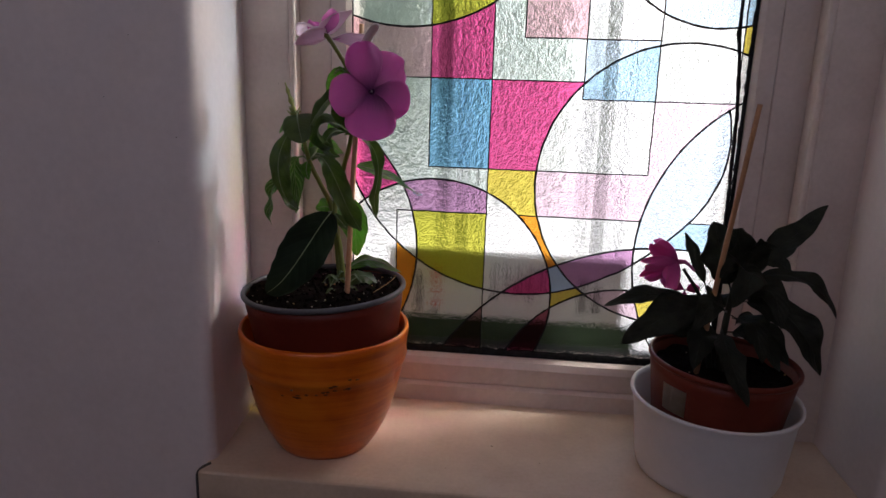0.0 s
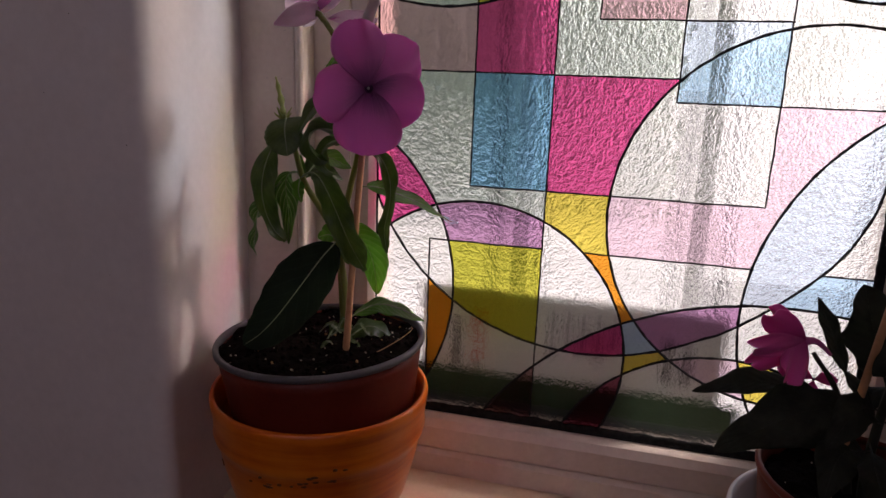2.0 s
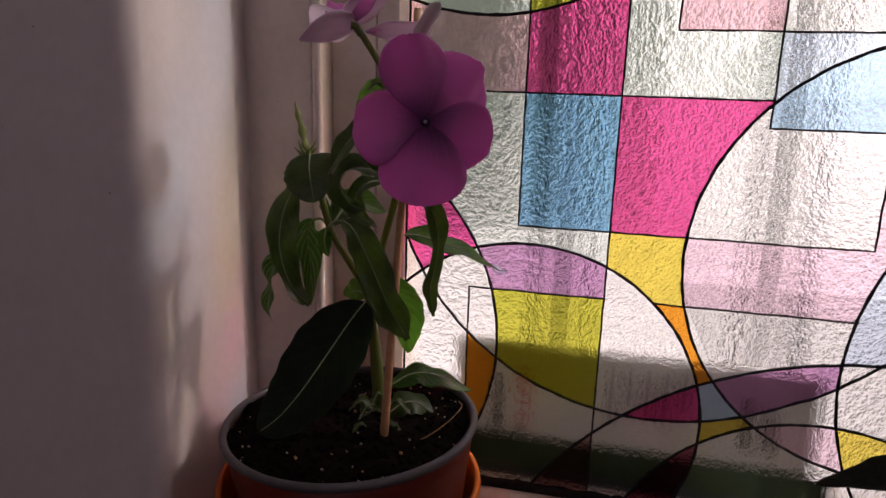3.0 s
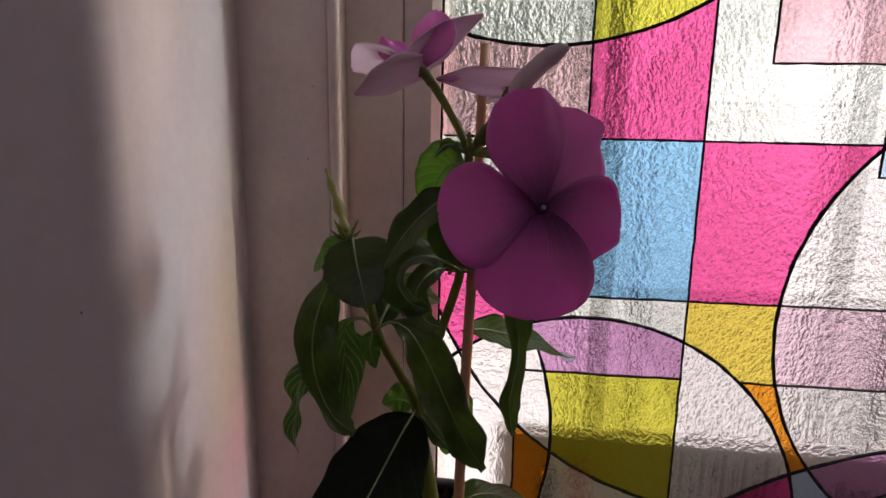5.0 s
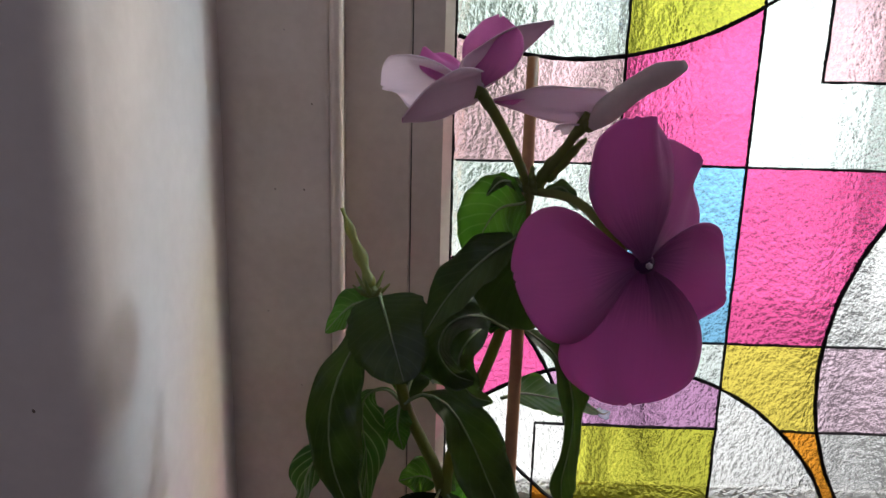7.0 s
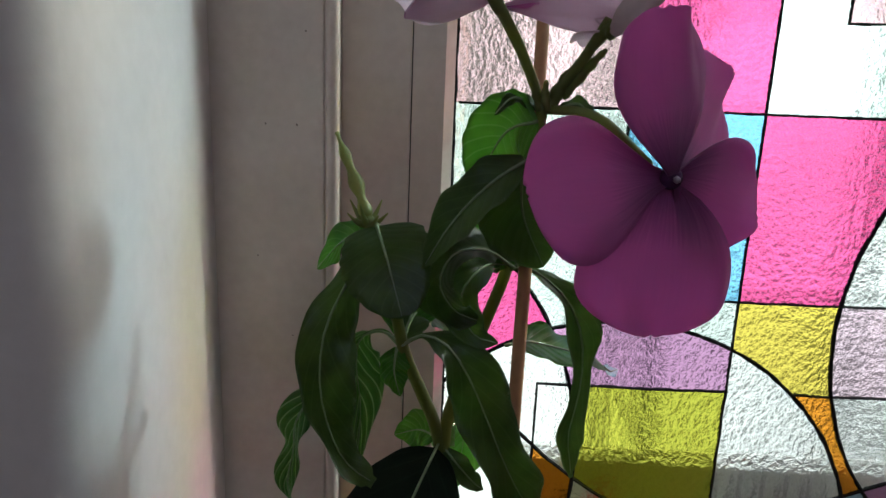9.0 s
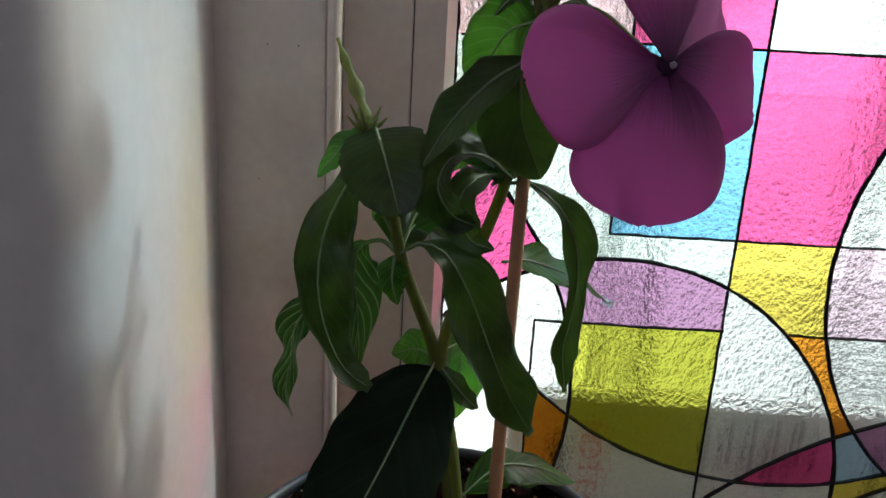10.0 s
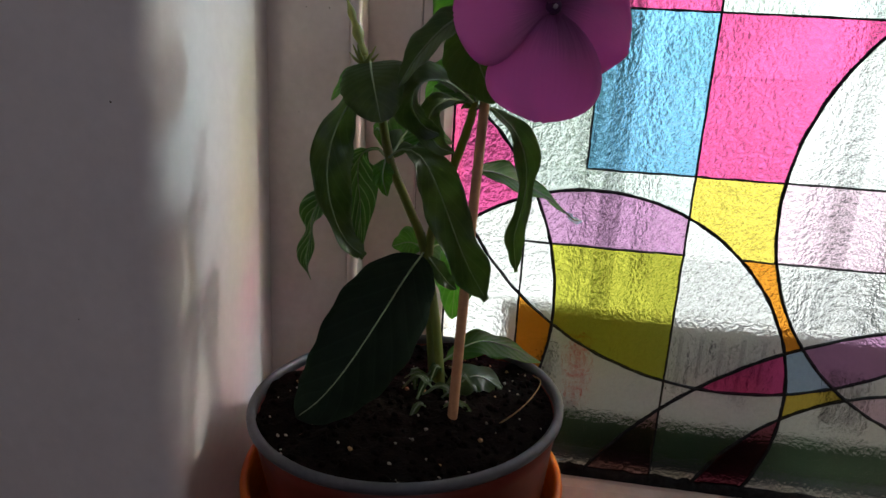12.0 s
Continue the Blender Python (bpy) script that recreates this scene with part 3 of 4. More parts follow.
def inside(p, poly):
    x, z = p
    hit = False
    for (x0, z0), (x1, z1) in zip(poly, poly[1:] + poly[:1]):
        if (z0 > z) != (z1 > z) and x < (x1 - x0) * (z - z0) / (z1 - z0) + x0:
            hit = not hit
    return hit


def clear_of(p, poly):
    """Whether a point lies off the polygon's own edges."""
    for (x0, z0), (x1, z1) in zip(poly, poly[1:] + poly[:1]):
        dx, dz = x1 - x0, z1 - z0
        t = max(0.0, min(1.0, ((p[0] - x0) * dx + (p[1] - z0) * dz) / (dx * dx + dz * dz + 1e-18)))
        if math.hypot(x0 + t * dx - p[0], z0 + t * dz - p[1]) < 4e-5:
            return False
    return True


def split(poly, line):
    """The pieces into which a painted line divides a polygon."""
    hits = []
    for i, (p, q) in enumerate(zip(line, line[1:])):
        for j, (a, b) in enumerate(zip(poly, poly[1:] + poly[:1])):
            d = (q[0] - p[0]) * (b[1] - a[1]) - (q[1] - p[1]) * (b[0] - a[0])
            if abs(d) < 1e-14:
                continue
            s = ((a[0] - p[0]) * (b[1] - a[1]) - (a[1] - p[1]) * (b[0] - a[0])) / d
            t = ((a[0] - p[0]) * (q[1] - p[1]) - (a[1] - p[1]) * (q[0] - p[0])) / d
            if 0 <= s < 1 and 0 <= t < 1:
                hits.append((i + s, j + t, (p[0] + (q[0] - p[0]) * s, p[1] + (q[1] - p[1]) * s)))
    hits.sort()
    for (s0, e0, p0), (s1, e1, p1) in zip(hits, hits[1:]):
        mids = [line[k] for k in range(int(s0) + 1, int(s1) + 1)]
        probe = ((p0[0] + p1[0]) / 2, (p0[1] + p1[1]) / 2) if not mids else mids[len(mids) // 2]
        if s1 - s0 < 1e-6 or math.hypot(p1[0] - p0[0], p1[1] - p0[1]) + 0.002 * len(mids) < 0.0015 or not inside(probe, poly) or not clear_of(probe, poly):
            continue
        k = len(poly)

        def walk_edge(f, g):
            out, i = [], int(f) + 1
            count = (int(g) - int(f)) % k
            if int(f) == int(g) and g < f:
                count = k
            for _ in range(count):
                out.append(poly[i % k])
                i += 1
            return out
        one = [p0] + mids + [p1] + walk_edge(e1, e0)
        two = [p1] + mids[::-1] + [p0] + walk_edge(e0, e1)
        return split(one, line) + split(two, line)
    return [poly]


def area(poly):
    return 0.5 * sum(a[0] * b[1] - b[0] * a[1] for a, b in zip(poly, poly[1:] + poly[:1]))


polys = [dense((GX0, GZ0), (GX1, GZ0), (GX1, GZ1), (GX0, GZ1), (GX0, GZ0))[:-1]]
for line, _ in CURVES:
    polys = [piece for poly in polys for piece in split(poly, line) if abs(area(piece)) > 2e-6]

SEEDS = [   # x, z, tone
    (-0.10, 0.385, "mist"), (-0.03, 0.385, "lime"), (-0.10, 0.345, "mauve"), (-0.03, 0.345, "magenta"), (-0.10, 0.30, "mist"), (-0.03, 0.28, "blue"),
    (0.012, 0.38, "mist"), (0.045, 0.335, "mist"), (0.055, 0.38, "mauve"), (0.025, 0.29, "magenta"), (0.02, 0.215, "yellow"), (-0.123, 0.235, "pink"),
    (0.095, 0.350, "pale_blue"), (0.14, 0.33, "sky"), (-0.03, 0.205, "purple"), (-0.03, 0.17, "lime"), (-0.08, 0.14, "orange"), (0.044, 0.18, "orange"),
    (0.10, 0.215, "rose"), (0.165, 0.28, "rose"), (0.175, 0.215, "pale_blue"), (0.195, 0.185, "sky"), (0.185, 0.18, "sky"), (0.047, 0.132, "pink"),
    (0.073, 0.140, "sky"), (0.105, 0.145, "purple"), (0.08, 0.117, "yellow"), (0.132, 0.122, "rose"), (0.045, 0.075, "wine"), (-0.012, 0.075, "brown"),
    # panes above z 0.47 are unseen, made blue to tint the recess light
    (0.2265, 0.35, "yellow"), (0.226, 0.40, "sky"), (-0.10, 0.55, "pale_blue"), (-0.03, 0.55, "sky"), (0.03, 0.55, "pale_blue"), (0.10, 0.55, "sky"), (0.19, 0.58, "pale_blue"), (0.19, 0.70, "pale_blue"), (0.17, 0.10, "yellow"),
    (-0.118, 0.165, "clear"), (0.115, 0.12, "mauve")]
for poly in sorted(polys, key=lambda q: (round(q[0][1], 4), round(q[0][0], 4))):
    tone = next((t for x, z, t in SEEDS if inside((x, z), poly)), "clear")
    bm = bmesh.new()
    front = bm.faces.new([bm.verts.new((x, 0.0, z)) for x, z in poly])
    r = bmesh.ops.extrude_face_region(bm, geom=[front])
    bmesh.ops.translate(bm, verts=[v for v in r["geom"] if isinstance(v, bmesh.types.BMVert)], vec=(0, 0.0022, 0))
    bmesh.ops.recalc_face_normals(bm, faces=bm.faces)
    for f in bm.faces:
        f.material_index = 0 if f.normal.y < -0.9 else 1
    part("pane", bm, (GLASS[tone], M_OUTER), window, tone.replace("_", " ") + " rippled glass", smooth=False)


def painted_line(line, width):
    """A raised half-round line of black paste with an unsteady hand."""
    bm = bmesh.new()
    rows = []
    for i, (x, z) in enumerate(line):
        a, b = line[max(i - 1, 0)], line[min(i + 1, len(line) - 1)]
        t = Vector((b[0] - a[0], 0, b[1] - a[1])).normalized()
        side = Vector((-t.z, 0, t.x))
        w = 0.5 * width * (1 + 0.45 * noise.noise((x * 160, z * 160, 3)))
        c = Vector((x, 0, z)) + side * (0.0004 * noise.noise((x * 90, z * 90, 0)))
        rows.append([bm.verts.new(c + side * (w * math.cos(k * math.pi / 4)) + Vector((0, 0.0006 - 0.0016 * math.sin(k * math.pi / 4), 0))) for k in range(5)])
    for a, b in zip(rows, rows[1:]):
        for k in range(4):
            bm.faces.new((a[k], a[k + 1], b[k + 1], b[k]))
    return bm


for line, width in CURVES:
    keep = [p for p in line if GX0 <= p[0] <= GX1 and GZ0 <= p[1] <= GZ1]
    if len(keep) > 1:
        part("lead_line", painted_line(keep, width), M_LEAD, window)
for line, wide in ((dense((GX0 + 0.0004, GZ0), (GX0 + 0.0004, GZ1)), 0.0014), (dense((GX1 - 0.001, GZ0), (GX1 - 0.001, GZ1)), 0.005), (dense((0.2275, GZ0), (0.2258, 0.204), (0.2236, 0.297), (0.2195, 0.345), (0.2165, 0.365), (0.2150, 0.45), (0.2150, GZ1)), 0.0036), (dense((GX0, GZ0 + 0.003), (GX1, GZ0 + 0.003)), 0.009)):
    part("lead_line", painted_line(line, wide), M_LEAD, window, "thick black edging")

# ---- outside ----
tagged(part("ground", boxed(-400, 400, -400, 900, -1.1, -1.0), M_GROUND, smooth=False), "pale sunlit paving outside the window", "ground", kind="structure")
# made-up dark patch that dims what the lower panes show
tagged(part("road", boxed(0.62, 9.0, 0.9, 4.4, -1.0, -0.985, 0.004), M_DARKGROUND, smooth=False), "darker grey strip of ground in front of the window", "road", kind="structure")
# self-lit sheet added to hide the horizon and brighten the view outside
M_BACKDROP, n_, l_, b_ = material("backdrop_glow")
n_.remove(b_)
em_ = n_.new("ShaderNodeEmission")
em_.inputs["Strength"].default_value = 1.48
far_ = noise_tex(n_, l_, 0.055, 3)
shape_ = ramp(n_, [(0.40, (0.50, 0.54, 0.52)), (0.53, (1.02, 1.04, 1.05))])     # made-up blotches, for contrast behind the rippled glass
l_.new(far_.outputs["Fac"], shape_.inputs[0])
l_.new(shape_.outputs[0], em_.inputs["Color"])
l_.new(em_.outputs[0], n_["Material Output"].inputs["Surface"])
glow_sheet = bmesh.new()
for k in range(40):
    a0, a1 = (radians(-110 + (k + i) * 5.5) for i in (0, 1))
    glow_sheet.faces.new([glow_sheet.verts.new((math.sin(a) * 150, math.cos(a) * 150, z)) for a, z in ((a0, -1.0), (a1, -1.0), (a1, 44), (a0, 44))])
tagged(part("backdrop", glow_sheet, M_BACKDROP), "glowing backdrop in place of the bright distance outside", "backdrop", kind="structure")
tagged(part("outer_sill", boxed(-0.3, 0.4, 0.056, 0.16, -0.06, -0.03, 0.004), M_SILL, smooth=False), "pale outer window ledge", "ledge", kind="structure")
grille = thing("window_grille", "dark iron bars in front of the window", "window grille")
for x in (-0.185, -0.031, 0.122, 0.264):
    part("bar", tube([(x, 0.107, -0.03), (x, 0.107, 0.3), (x, 0.107, 0.6), (x, 0.107, 0.95)], 0.0075, sides=10), M_IRON, grille)
part("crossbar", tube([(-0.24, 0.107, 0.70), (0.0, 0.107, 0.70), (0.35, 0.107, 0.70)], 0.005, sides=8), M_IRON, grille)
card = thing("printed_card", "thin grey printed card standing behind the glass", "card")
part("board", boxed(-0.098, 0.142, 0.0215, 0.0240, GZ0 + 0.0005, 0.150, 0.0008), M_CARD, card)
ledge_rail = thing("green_rail", "dark green painted rail low behind the glass", "rail")
part("rail", boxed(-0.131, 0.156, 0.0196, 0.0207, GZ0 + 0.0005, 0.081, 0.0004), M_GREENCARD, ledge_rail)
part("foot", boxed(-0.131, 0.2295, 0.0180, 0.0191, GZ0 + 0.0005, 0.056, 0.0004), M_IRON, ledge_rail, "black lower edge")
for k, letter in enumerate("NOTE"):      # a printed word that runs downwards
    font = bpy.data.curves.new("letter", "FONT")
    font.body, font.size, font.extrude, font.align_x = letter, 0.0158, 0.00012, "CENTER"
    font.offset = 0.0002
    proxy = new("letter", font)
    mesh = bpy.data.meshes.new_from_object(proxy.evaluated_get(bpy.context.evaluated_depsgraph_get()))
    bpy.data.objects.remove(proxy)
    bm = bmesh.new()
    bm.from_mesh(mesh)
    bmesh.ops.transform(bm, matrix=Matrix.Translation((-0.0545, 0.0211, 0.1265 - k * 0.0110)) @ Matrix.Rotation(radians(90), 4, "X") @ Matrix.Rotation(radians(-90), 4, "Z"), verts=bm.verts)
    part("letter", bm, M_REDINK, card, "faded red print", smooth=False)
for k in range(9):
    part("dark_mark", boxed(0.010 + k * 0.006, 0.0125 + k * 0.006, 0.0208, 0.0212, 0.100 + 0.006 * (k % 3), 0.140 - 0.004 * (k % 2)), M_CARD if k % 2 else M_RIM, card)
for x, z0, z1 in ((-0.070, 0.083, 0.126), (-0.053, 0.082, 0.087), (0.098, 0.092, 0.128), (0.112, 0.092, 0.124)):
    part("dark_mark", boxed(x, x + 0.006, 0.0208, 0.0212, z0, z1), M_DARKINK, card)
hedge = bmesh.new()
rng = random.Random(5)
for k in range(16000):
    a, h = rng.uniform(radians(-5), radians(70)), rng.random()
    d = 6.6 + rng.uniform(-0.5, 0.5)
    c = Vector((-math.sin(a) * d, math.cos(a) * d, -1.0 + 5.0 * h * (0.85 + 0.15 * math.sin(a * 9))))
    s = rng.uniform(0.07, 0.15)
    q = Euler((rng.uniform(0, 6), rng.uniform(0, 6), rng.uniform(0, 6))).to_matrix()
    vs = [hedge.verts.new(c + q @ Vector(p) * s) for p in ((-0.5, 0, 0), (0, -0.35, 0.1), (0.6, 0, 0), (0, 0.35, 0.1))]
    hedge.faces.new(vs)
for k in range(24):       # plain backing sheet added behind the leaves, blocks the bright gaps
    a0, a1 = (radians(-4 + (k + i) * 74 / 24) for i in (0, 1))
    hedge.faces.new([hedge.verts.new((-math.sin(a) * 7.3, math.cos(a) * 7.3, z)) for a, z in ((a0, -1.0), (a1, -1.0), (a1, 3.3), (a0, 3.3))])
tagged(part("hedge", hedge, M_HEDGE), "loose grey-green hedge outside the window", "hedge", kind="stuff")

# ---- orange pot with the tall plant ----
POT = Vector((-0.133, -0.1045, 0))
orange = thing("orange_pot", "orange glazed ceramic pot with streaked rings and small chips", "plant pot")
part("pot_body", lathe([(0, 0), (0.038, 0), (0.0418, 0.0015), (0.0448, 0.006), (0.0490, 0.013), (0.0542, 0.0235), (0.0592, 0.036), (0.0632, 0.050), (0.0664, 0.064), (0.0684, 0.0745), (0.0694, 0.079),
                        (0.0712, 0.0815), (0.0720, 0.085), (0.0716, 0.090), (0.0720, 0.096), (0.0732, 0.104), (0.0736, 0.108), (0.0730, 0.1105), (0.0715, 0.112), (0.0698, 0.1105), (0.0692, 0.106), (0.064, 0.080), (0.056, 0.045), (0.040, 0.010), (0, 0.008)],
                       Matrix.Translation(POT), 96, 0.006), M_ORANGE, orange)
rng = random.Random(3)
for k in range(24):
    a = radians(-90 + (rng.uniform(-20, 38) if k < 21 else rng.uniform(-52, -44)))
    z = 0.070 + 0.010 * (a + 1.9) + rng.uniform(-0.0015, 0.0015) + (0.007 if k % 5 == 0 else 0)
    r = 0.0664 + (z - 0.064) * 0.19 if z < 0.079 else 0.0718
    bm = bmesh.new()
    bmesh.ops.create_icosphere(bm, subdivisions=1, radius=1, matrix=Matrix.Translation(POT + Vector((r * math.cos(a), r * math.sin(a), z))) @ pose(0, 0, 0, 0, 0, math.degrees(a)) @ Matrix.Diagonal((0.0008, rng.uniform(0.0007, 0.0028), rng.uniform(0.0005, 0.0011), 1)))
    part("chip", bm, M_CHIP, orange, "dark chip in the glaze")


def nursery_pot(m, r, h, body, rim_mat, label, name="nursery_pot"):
    pot = thing(name, label, "plant pot")
    rb = r * 0.74
    part("pot_body", lathe([(0, 0), (rb, 0), (rb + 0.001, 0.001), (r * 0.945, h - 0.016), (r * 0.955, h - 0.012), (r * 0.968, h - 0.004), (r * 0.94, h - 0.004), (r * 0.925, h - 0.016), (rb - 0.001, 0.002), (0, 0.002)], m), body, pot)
    part("rim", lathe([(r * 0.960, h - 0.0042), (r * 0.985, h - 0.0040), (r, h - 0.0030), (r * 1.002, h - 0.0012), (r * 0.992, h), (r * 0.968, h + 0.0006), (r * 0.948, h - 0.0006), (r * 0.943, h - 0.0040)], m), rim_mat, pot)
    return pot


def soil_in(m, r, h, label, seed, grit=70):
    soil = thing("potting_soil", label, "soil")
    bm = bmesh.new()
    k, rings = 72, 26
    verts = []
    for i in range(rings + 1):
        row = []
        for j in range(k):
            a, q = 2 * math.pi * j / k, r * i / rings
            x, y = q * math.cos(a), q * math.sin(a)
            z = h + 0.0035 * noise.noise((x * 60, y * 60, seed)) + 0.0022 * noise.noise((x * 190, y * 190, seed)) + 0.0012 * noise.noise((x * 420, y * 420, seed))
            row.append(bm.verts.new(m @ Vector((x, y, z))))
        verts.append(row)
    for a, b in zip(verts, verts[1:]):
        for j in range(k):
            bm.faces.new((a[j], a[(j + 1) % k], b[(j + 1) % k], b[j]))
    axis = m.translation
    low = [bm.verts.new(Vector((axis.x + (v.co.x - axis.x) * 0.95, axis.y + (v.co.y - axis.y) * 0.95, v.co.z - 0.006))) for v in verts[-1]]
    for j in range(k):
        bm.faces.new((verts[-1][j], verts[-1][(j + 1) % k], low[(j + 1) % k], low[j]))
    bmesh.ops.remove_doubles(bm, verts=bm.verts, dist=1e-6)
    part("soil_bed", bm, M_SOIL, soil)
    rng = random.Random(seed)
    for nm, mat, count, s0, s1 in (("crumb", M_SOIL, grit * 5, 0.0008, 0.0026), ("perlite", M_PERLITE, grit, 0.0003, 0.0010), ("grit", M_GRIT, grit // 4, 0.0006, 0.0016)):
        bm = bmesh.new()
        for _ in range(count):
            a, q = rng.uniform(0, 6.283), r * 0.97 * math.sqrt(rng.random())
            x, y = q * math.cos(a), q * math.sin(a)
            z = h + 0.0035 * noise.noise((x * 60, y * 60, seed)) + 0.0022 * noise.noise((x * 190, y * 190, seed)) + 0.0003
            s = rng.uniform(s0, s1)
            bmesh.ops.create_icosphere(bm, subdivisions=1, radius=s, matrix=m @ pose(x, y, z, rng.uniform(0, 90), rng.uniform(0, 90), 0) @ Matrix.Diagonal((1, rng.uniform(0.5, 1), rng.uniform(0.4, 0.9), 1)))
        tagged(part(nm, bm, mat, soil), kind="stuff")
    return soil


PM = Matrix.Translation((POT.x + 0.0056, POT.y, 0.0395)) @ pose(0, 0, 0, 0, -3.0, 0)
nursery_pot(PM, 0.0700, 0.106, M_BROWN, M_RIM, "dark brown plastic nursery pot with grey rim, inside the orange pot")
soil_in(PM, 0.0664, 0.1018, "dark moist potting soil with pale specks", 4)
stick = thing("plant_stick", "thin brown bamboo stick propping the tall plant", "plant stick")
part("cane", tube([(-0.1107, -0.1170, 0.128), (-0.1095, -0.104, 0.21), (-0.1075, -0.091, 0.29), (-0.106, -0.0792, 0.362)], 0.0023, 0.0020, 10, 12), M_BAMBOO, stick)

root = thing("root_fibre", "thin pale root fibre lying on the soil", "root")
part("fibre", tube([(-0.092, -0.118, 0.1425), (-0.084, -0.112, 0.1465), (-0.077, -0.102, 0.1500), (-0.0735, -0.090, 0.1520), (-0.077, -0.080, 0.1500)], 0.00035, 0.0002, 5, 18), M_GRIT, root)
tall = thing("flowering_plant", "tall green plant with drooping leaves and purple flowers in soil", "houseplant")
part("stem", tube([(-0.121, -0.090, 0.126), (-0.126, -0.084, 0.165), (-0.1325, -0.0775, 0.2055), (-0.1385, -0.092, 0.230), (-0.1443, -0.105, 0.2515), (-0.150, -0.110, 0.283), (-0.155, -0.109, 0.291)], 0.0026, 0.0015, 8, 24), M_STEM, tall)
part("stem", tube([(-0.118, -0.089, 0.126), (-0.124, -0.084, 0.17), (-0.1305, -0.0775, 0.206), (-0.1225, -0.081, 0.240), (-0.1131, -0.0875, 0.272), (-0.1105, -0.106, 0.302), (-0.1085, -0.115, 0.325)], 0.0026, 0.0016, 8, 28), M_STEM, tall)
for pts, r in ((((-0.1085, -0.114, 0.323), (-0.116, -0.119, 0.338), (-0.1256, -0.1227, 0.353)), 0.0013), (((-0.1085, -0.114, 0.323), (-0.101, -0.119, 0.334), (-0.095, -0.124, 0.345)), 0.0012),
               (((-0.1085, -0.114, 0.323), (-0.097, -0.127, 0.322), (-0.087, -0.141, 0.312)), 0.0012)):
    part("flower_stalk", tube(pts, r, r * 1.25, 7, 10), M_STEM, tall)
bud = part("bud", tube([(-0.155, -0.109, 0.291), (-0.158, -0.105, 0.298), (-0.162, -0.101, 0.306), (-0.1657, -0.0974, 0.3135)], 0.0019, 0.0009, 8, 20, None, lambda u: 0.72 + 0.55 * math.sin(3.1 * u) + 0.34 * math.sin(19 * u)), M_BUD, tall, "narrow closed yellow-green bud")
for k in range(7):
    a = k * 0.9
    c = Vector((-0.155, -0.109, 0.289))
    d = Vector((math.cos(a) * 0.0058, math.sin(a) * 0.0058, 0.0035 + 0.003 * (k % 2)))
    part("sepal", tube([c, c + d * 0.5 - Vector((0, 0, 0.001)), c + d], 0.0014, 0.0002, 6, 6), M_STEM, tall)
for pts, r in ((((-0.1095, -0.115, 0.3225), (-0.1110, -0.115, 0.3285), (-0.1128, -0.114, 0.3345)), 0.0014), (((-0.1070, -0.1155, 0.3230), (-0.1040, -0.116, 0.3295), (-0.0990, -0.117, 0.3370)), 0.0021),
               (((-0.1040, -0.116, 0.3260), (-0.0985, -0.117, 0.3335), (-0.0940, -0.118, 0.3385)), 0.0016), (((-0.1075, -0.117, 0.3225), (-0.1085, -0.117, 0.3265), (-0.1085, -0.117, 0.3305)), 0.0013)):
    part("bud", tube(pts, r, r * 0.45, 8, 18, None, lambda u: 0.55 + 0.7 * math.sin(2.9 * u) + 0.16 * math.sin(23 * u)), M_STEM, tall, "small green flower bud")

# upper tier, under the bud
add_leaf(tall, [(-0.152, -0.111, 0.289), (-0.148, -0.121, 0.282), (-0.1430, -0.1275, 0.268)], 0.0258, (0.05, -0.9, 0.8), fold=0.16, wave=0.07, waves=1, stalk=0.0, tip=0.1, full=0.48)
add_leaf(tall, [(-0.153, -0.108, 0.287), (-0.162, -0.103, 0.283), (-0.171, -0.100, 0.273)], 0.016, (0, -0.6, 1), fold=0.2, wave=0.06, stalk=0.0, tip=0.2, mat=M_LEAFB)
add_leaf(tall, [(-0.1540, -0.1085, 0.283), (-0.1600, -0.1125, 0.2725), (-0.1660, -0.1140, 0.2585), (-0.1670, -0.1170, 0.2435), (-0.1640, -0.1175, 0.2290), (-0.1590, -0.1165, 0.2180), (-0.1510, -0.1165, 0.2120)], 0.0178, (0.1, -0.8, 0.9), fold=0.24, wave=0.40, waves=2.3, phase=0.4, scallop=0.03,
         sides=((0.7, 4.5, 6.2, 6.6, 5.6, 2.6, 4.2, 2.8), (0.9, 5.5, 8.2, 10.2, 9.6, 7.2, 4.6, 2.6)))
add_leaf(tall, [(-0.1445, -0.105, 0.2510), (-0.151, -0.101, 0.2545), (-0.1580, -0.100, 0.251), (-0.1590, -0.100, 0.241), (-0.1575, -0.100, 0.228), (-0.1590, -0.098, 0.205)], 0.0165, (0.55, -1, 0.1), fold=0.75, wave=0.2, stalk=0.30, mat=M_LEAFV, label="folded bright leaf with raised veins")
add_leaf(tall, [(-0.160, -0.104, 0.248), (-0.1700, -0.106, 0.236), (-0.1762, -0.107, 0.2260), (-0.1768, -0.108, 0.2165), (-0.1790, -0.108, 0.2055), (-0.1768, -0.108, 0.1965)], 0.0105, (-0.5, -1, 0.1), fold=0.6, wave=0.5, waves=2.5, stalk=0.02, scallop=0.2, mat=M_LEAFV, label="narrow curled bright leaf")
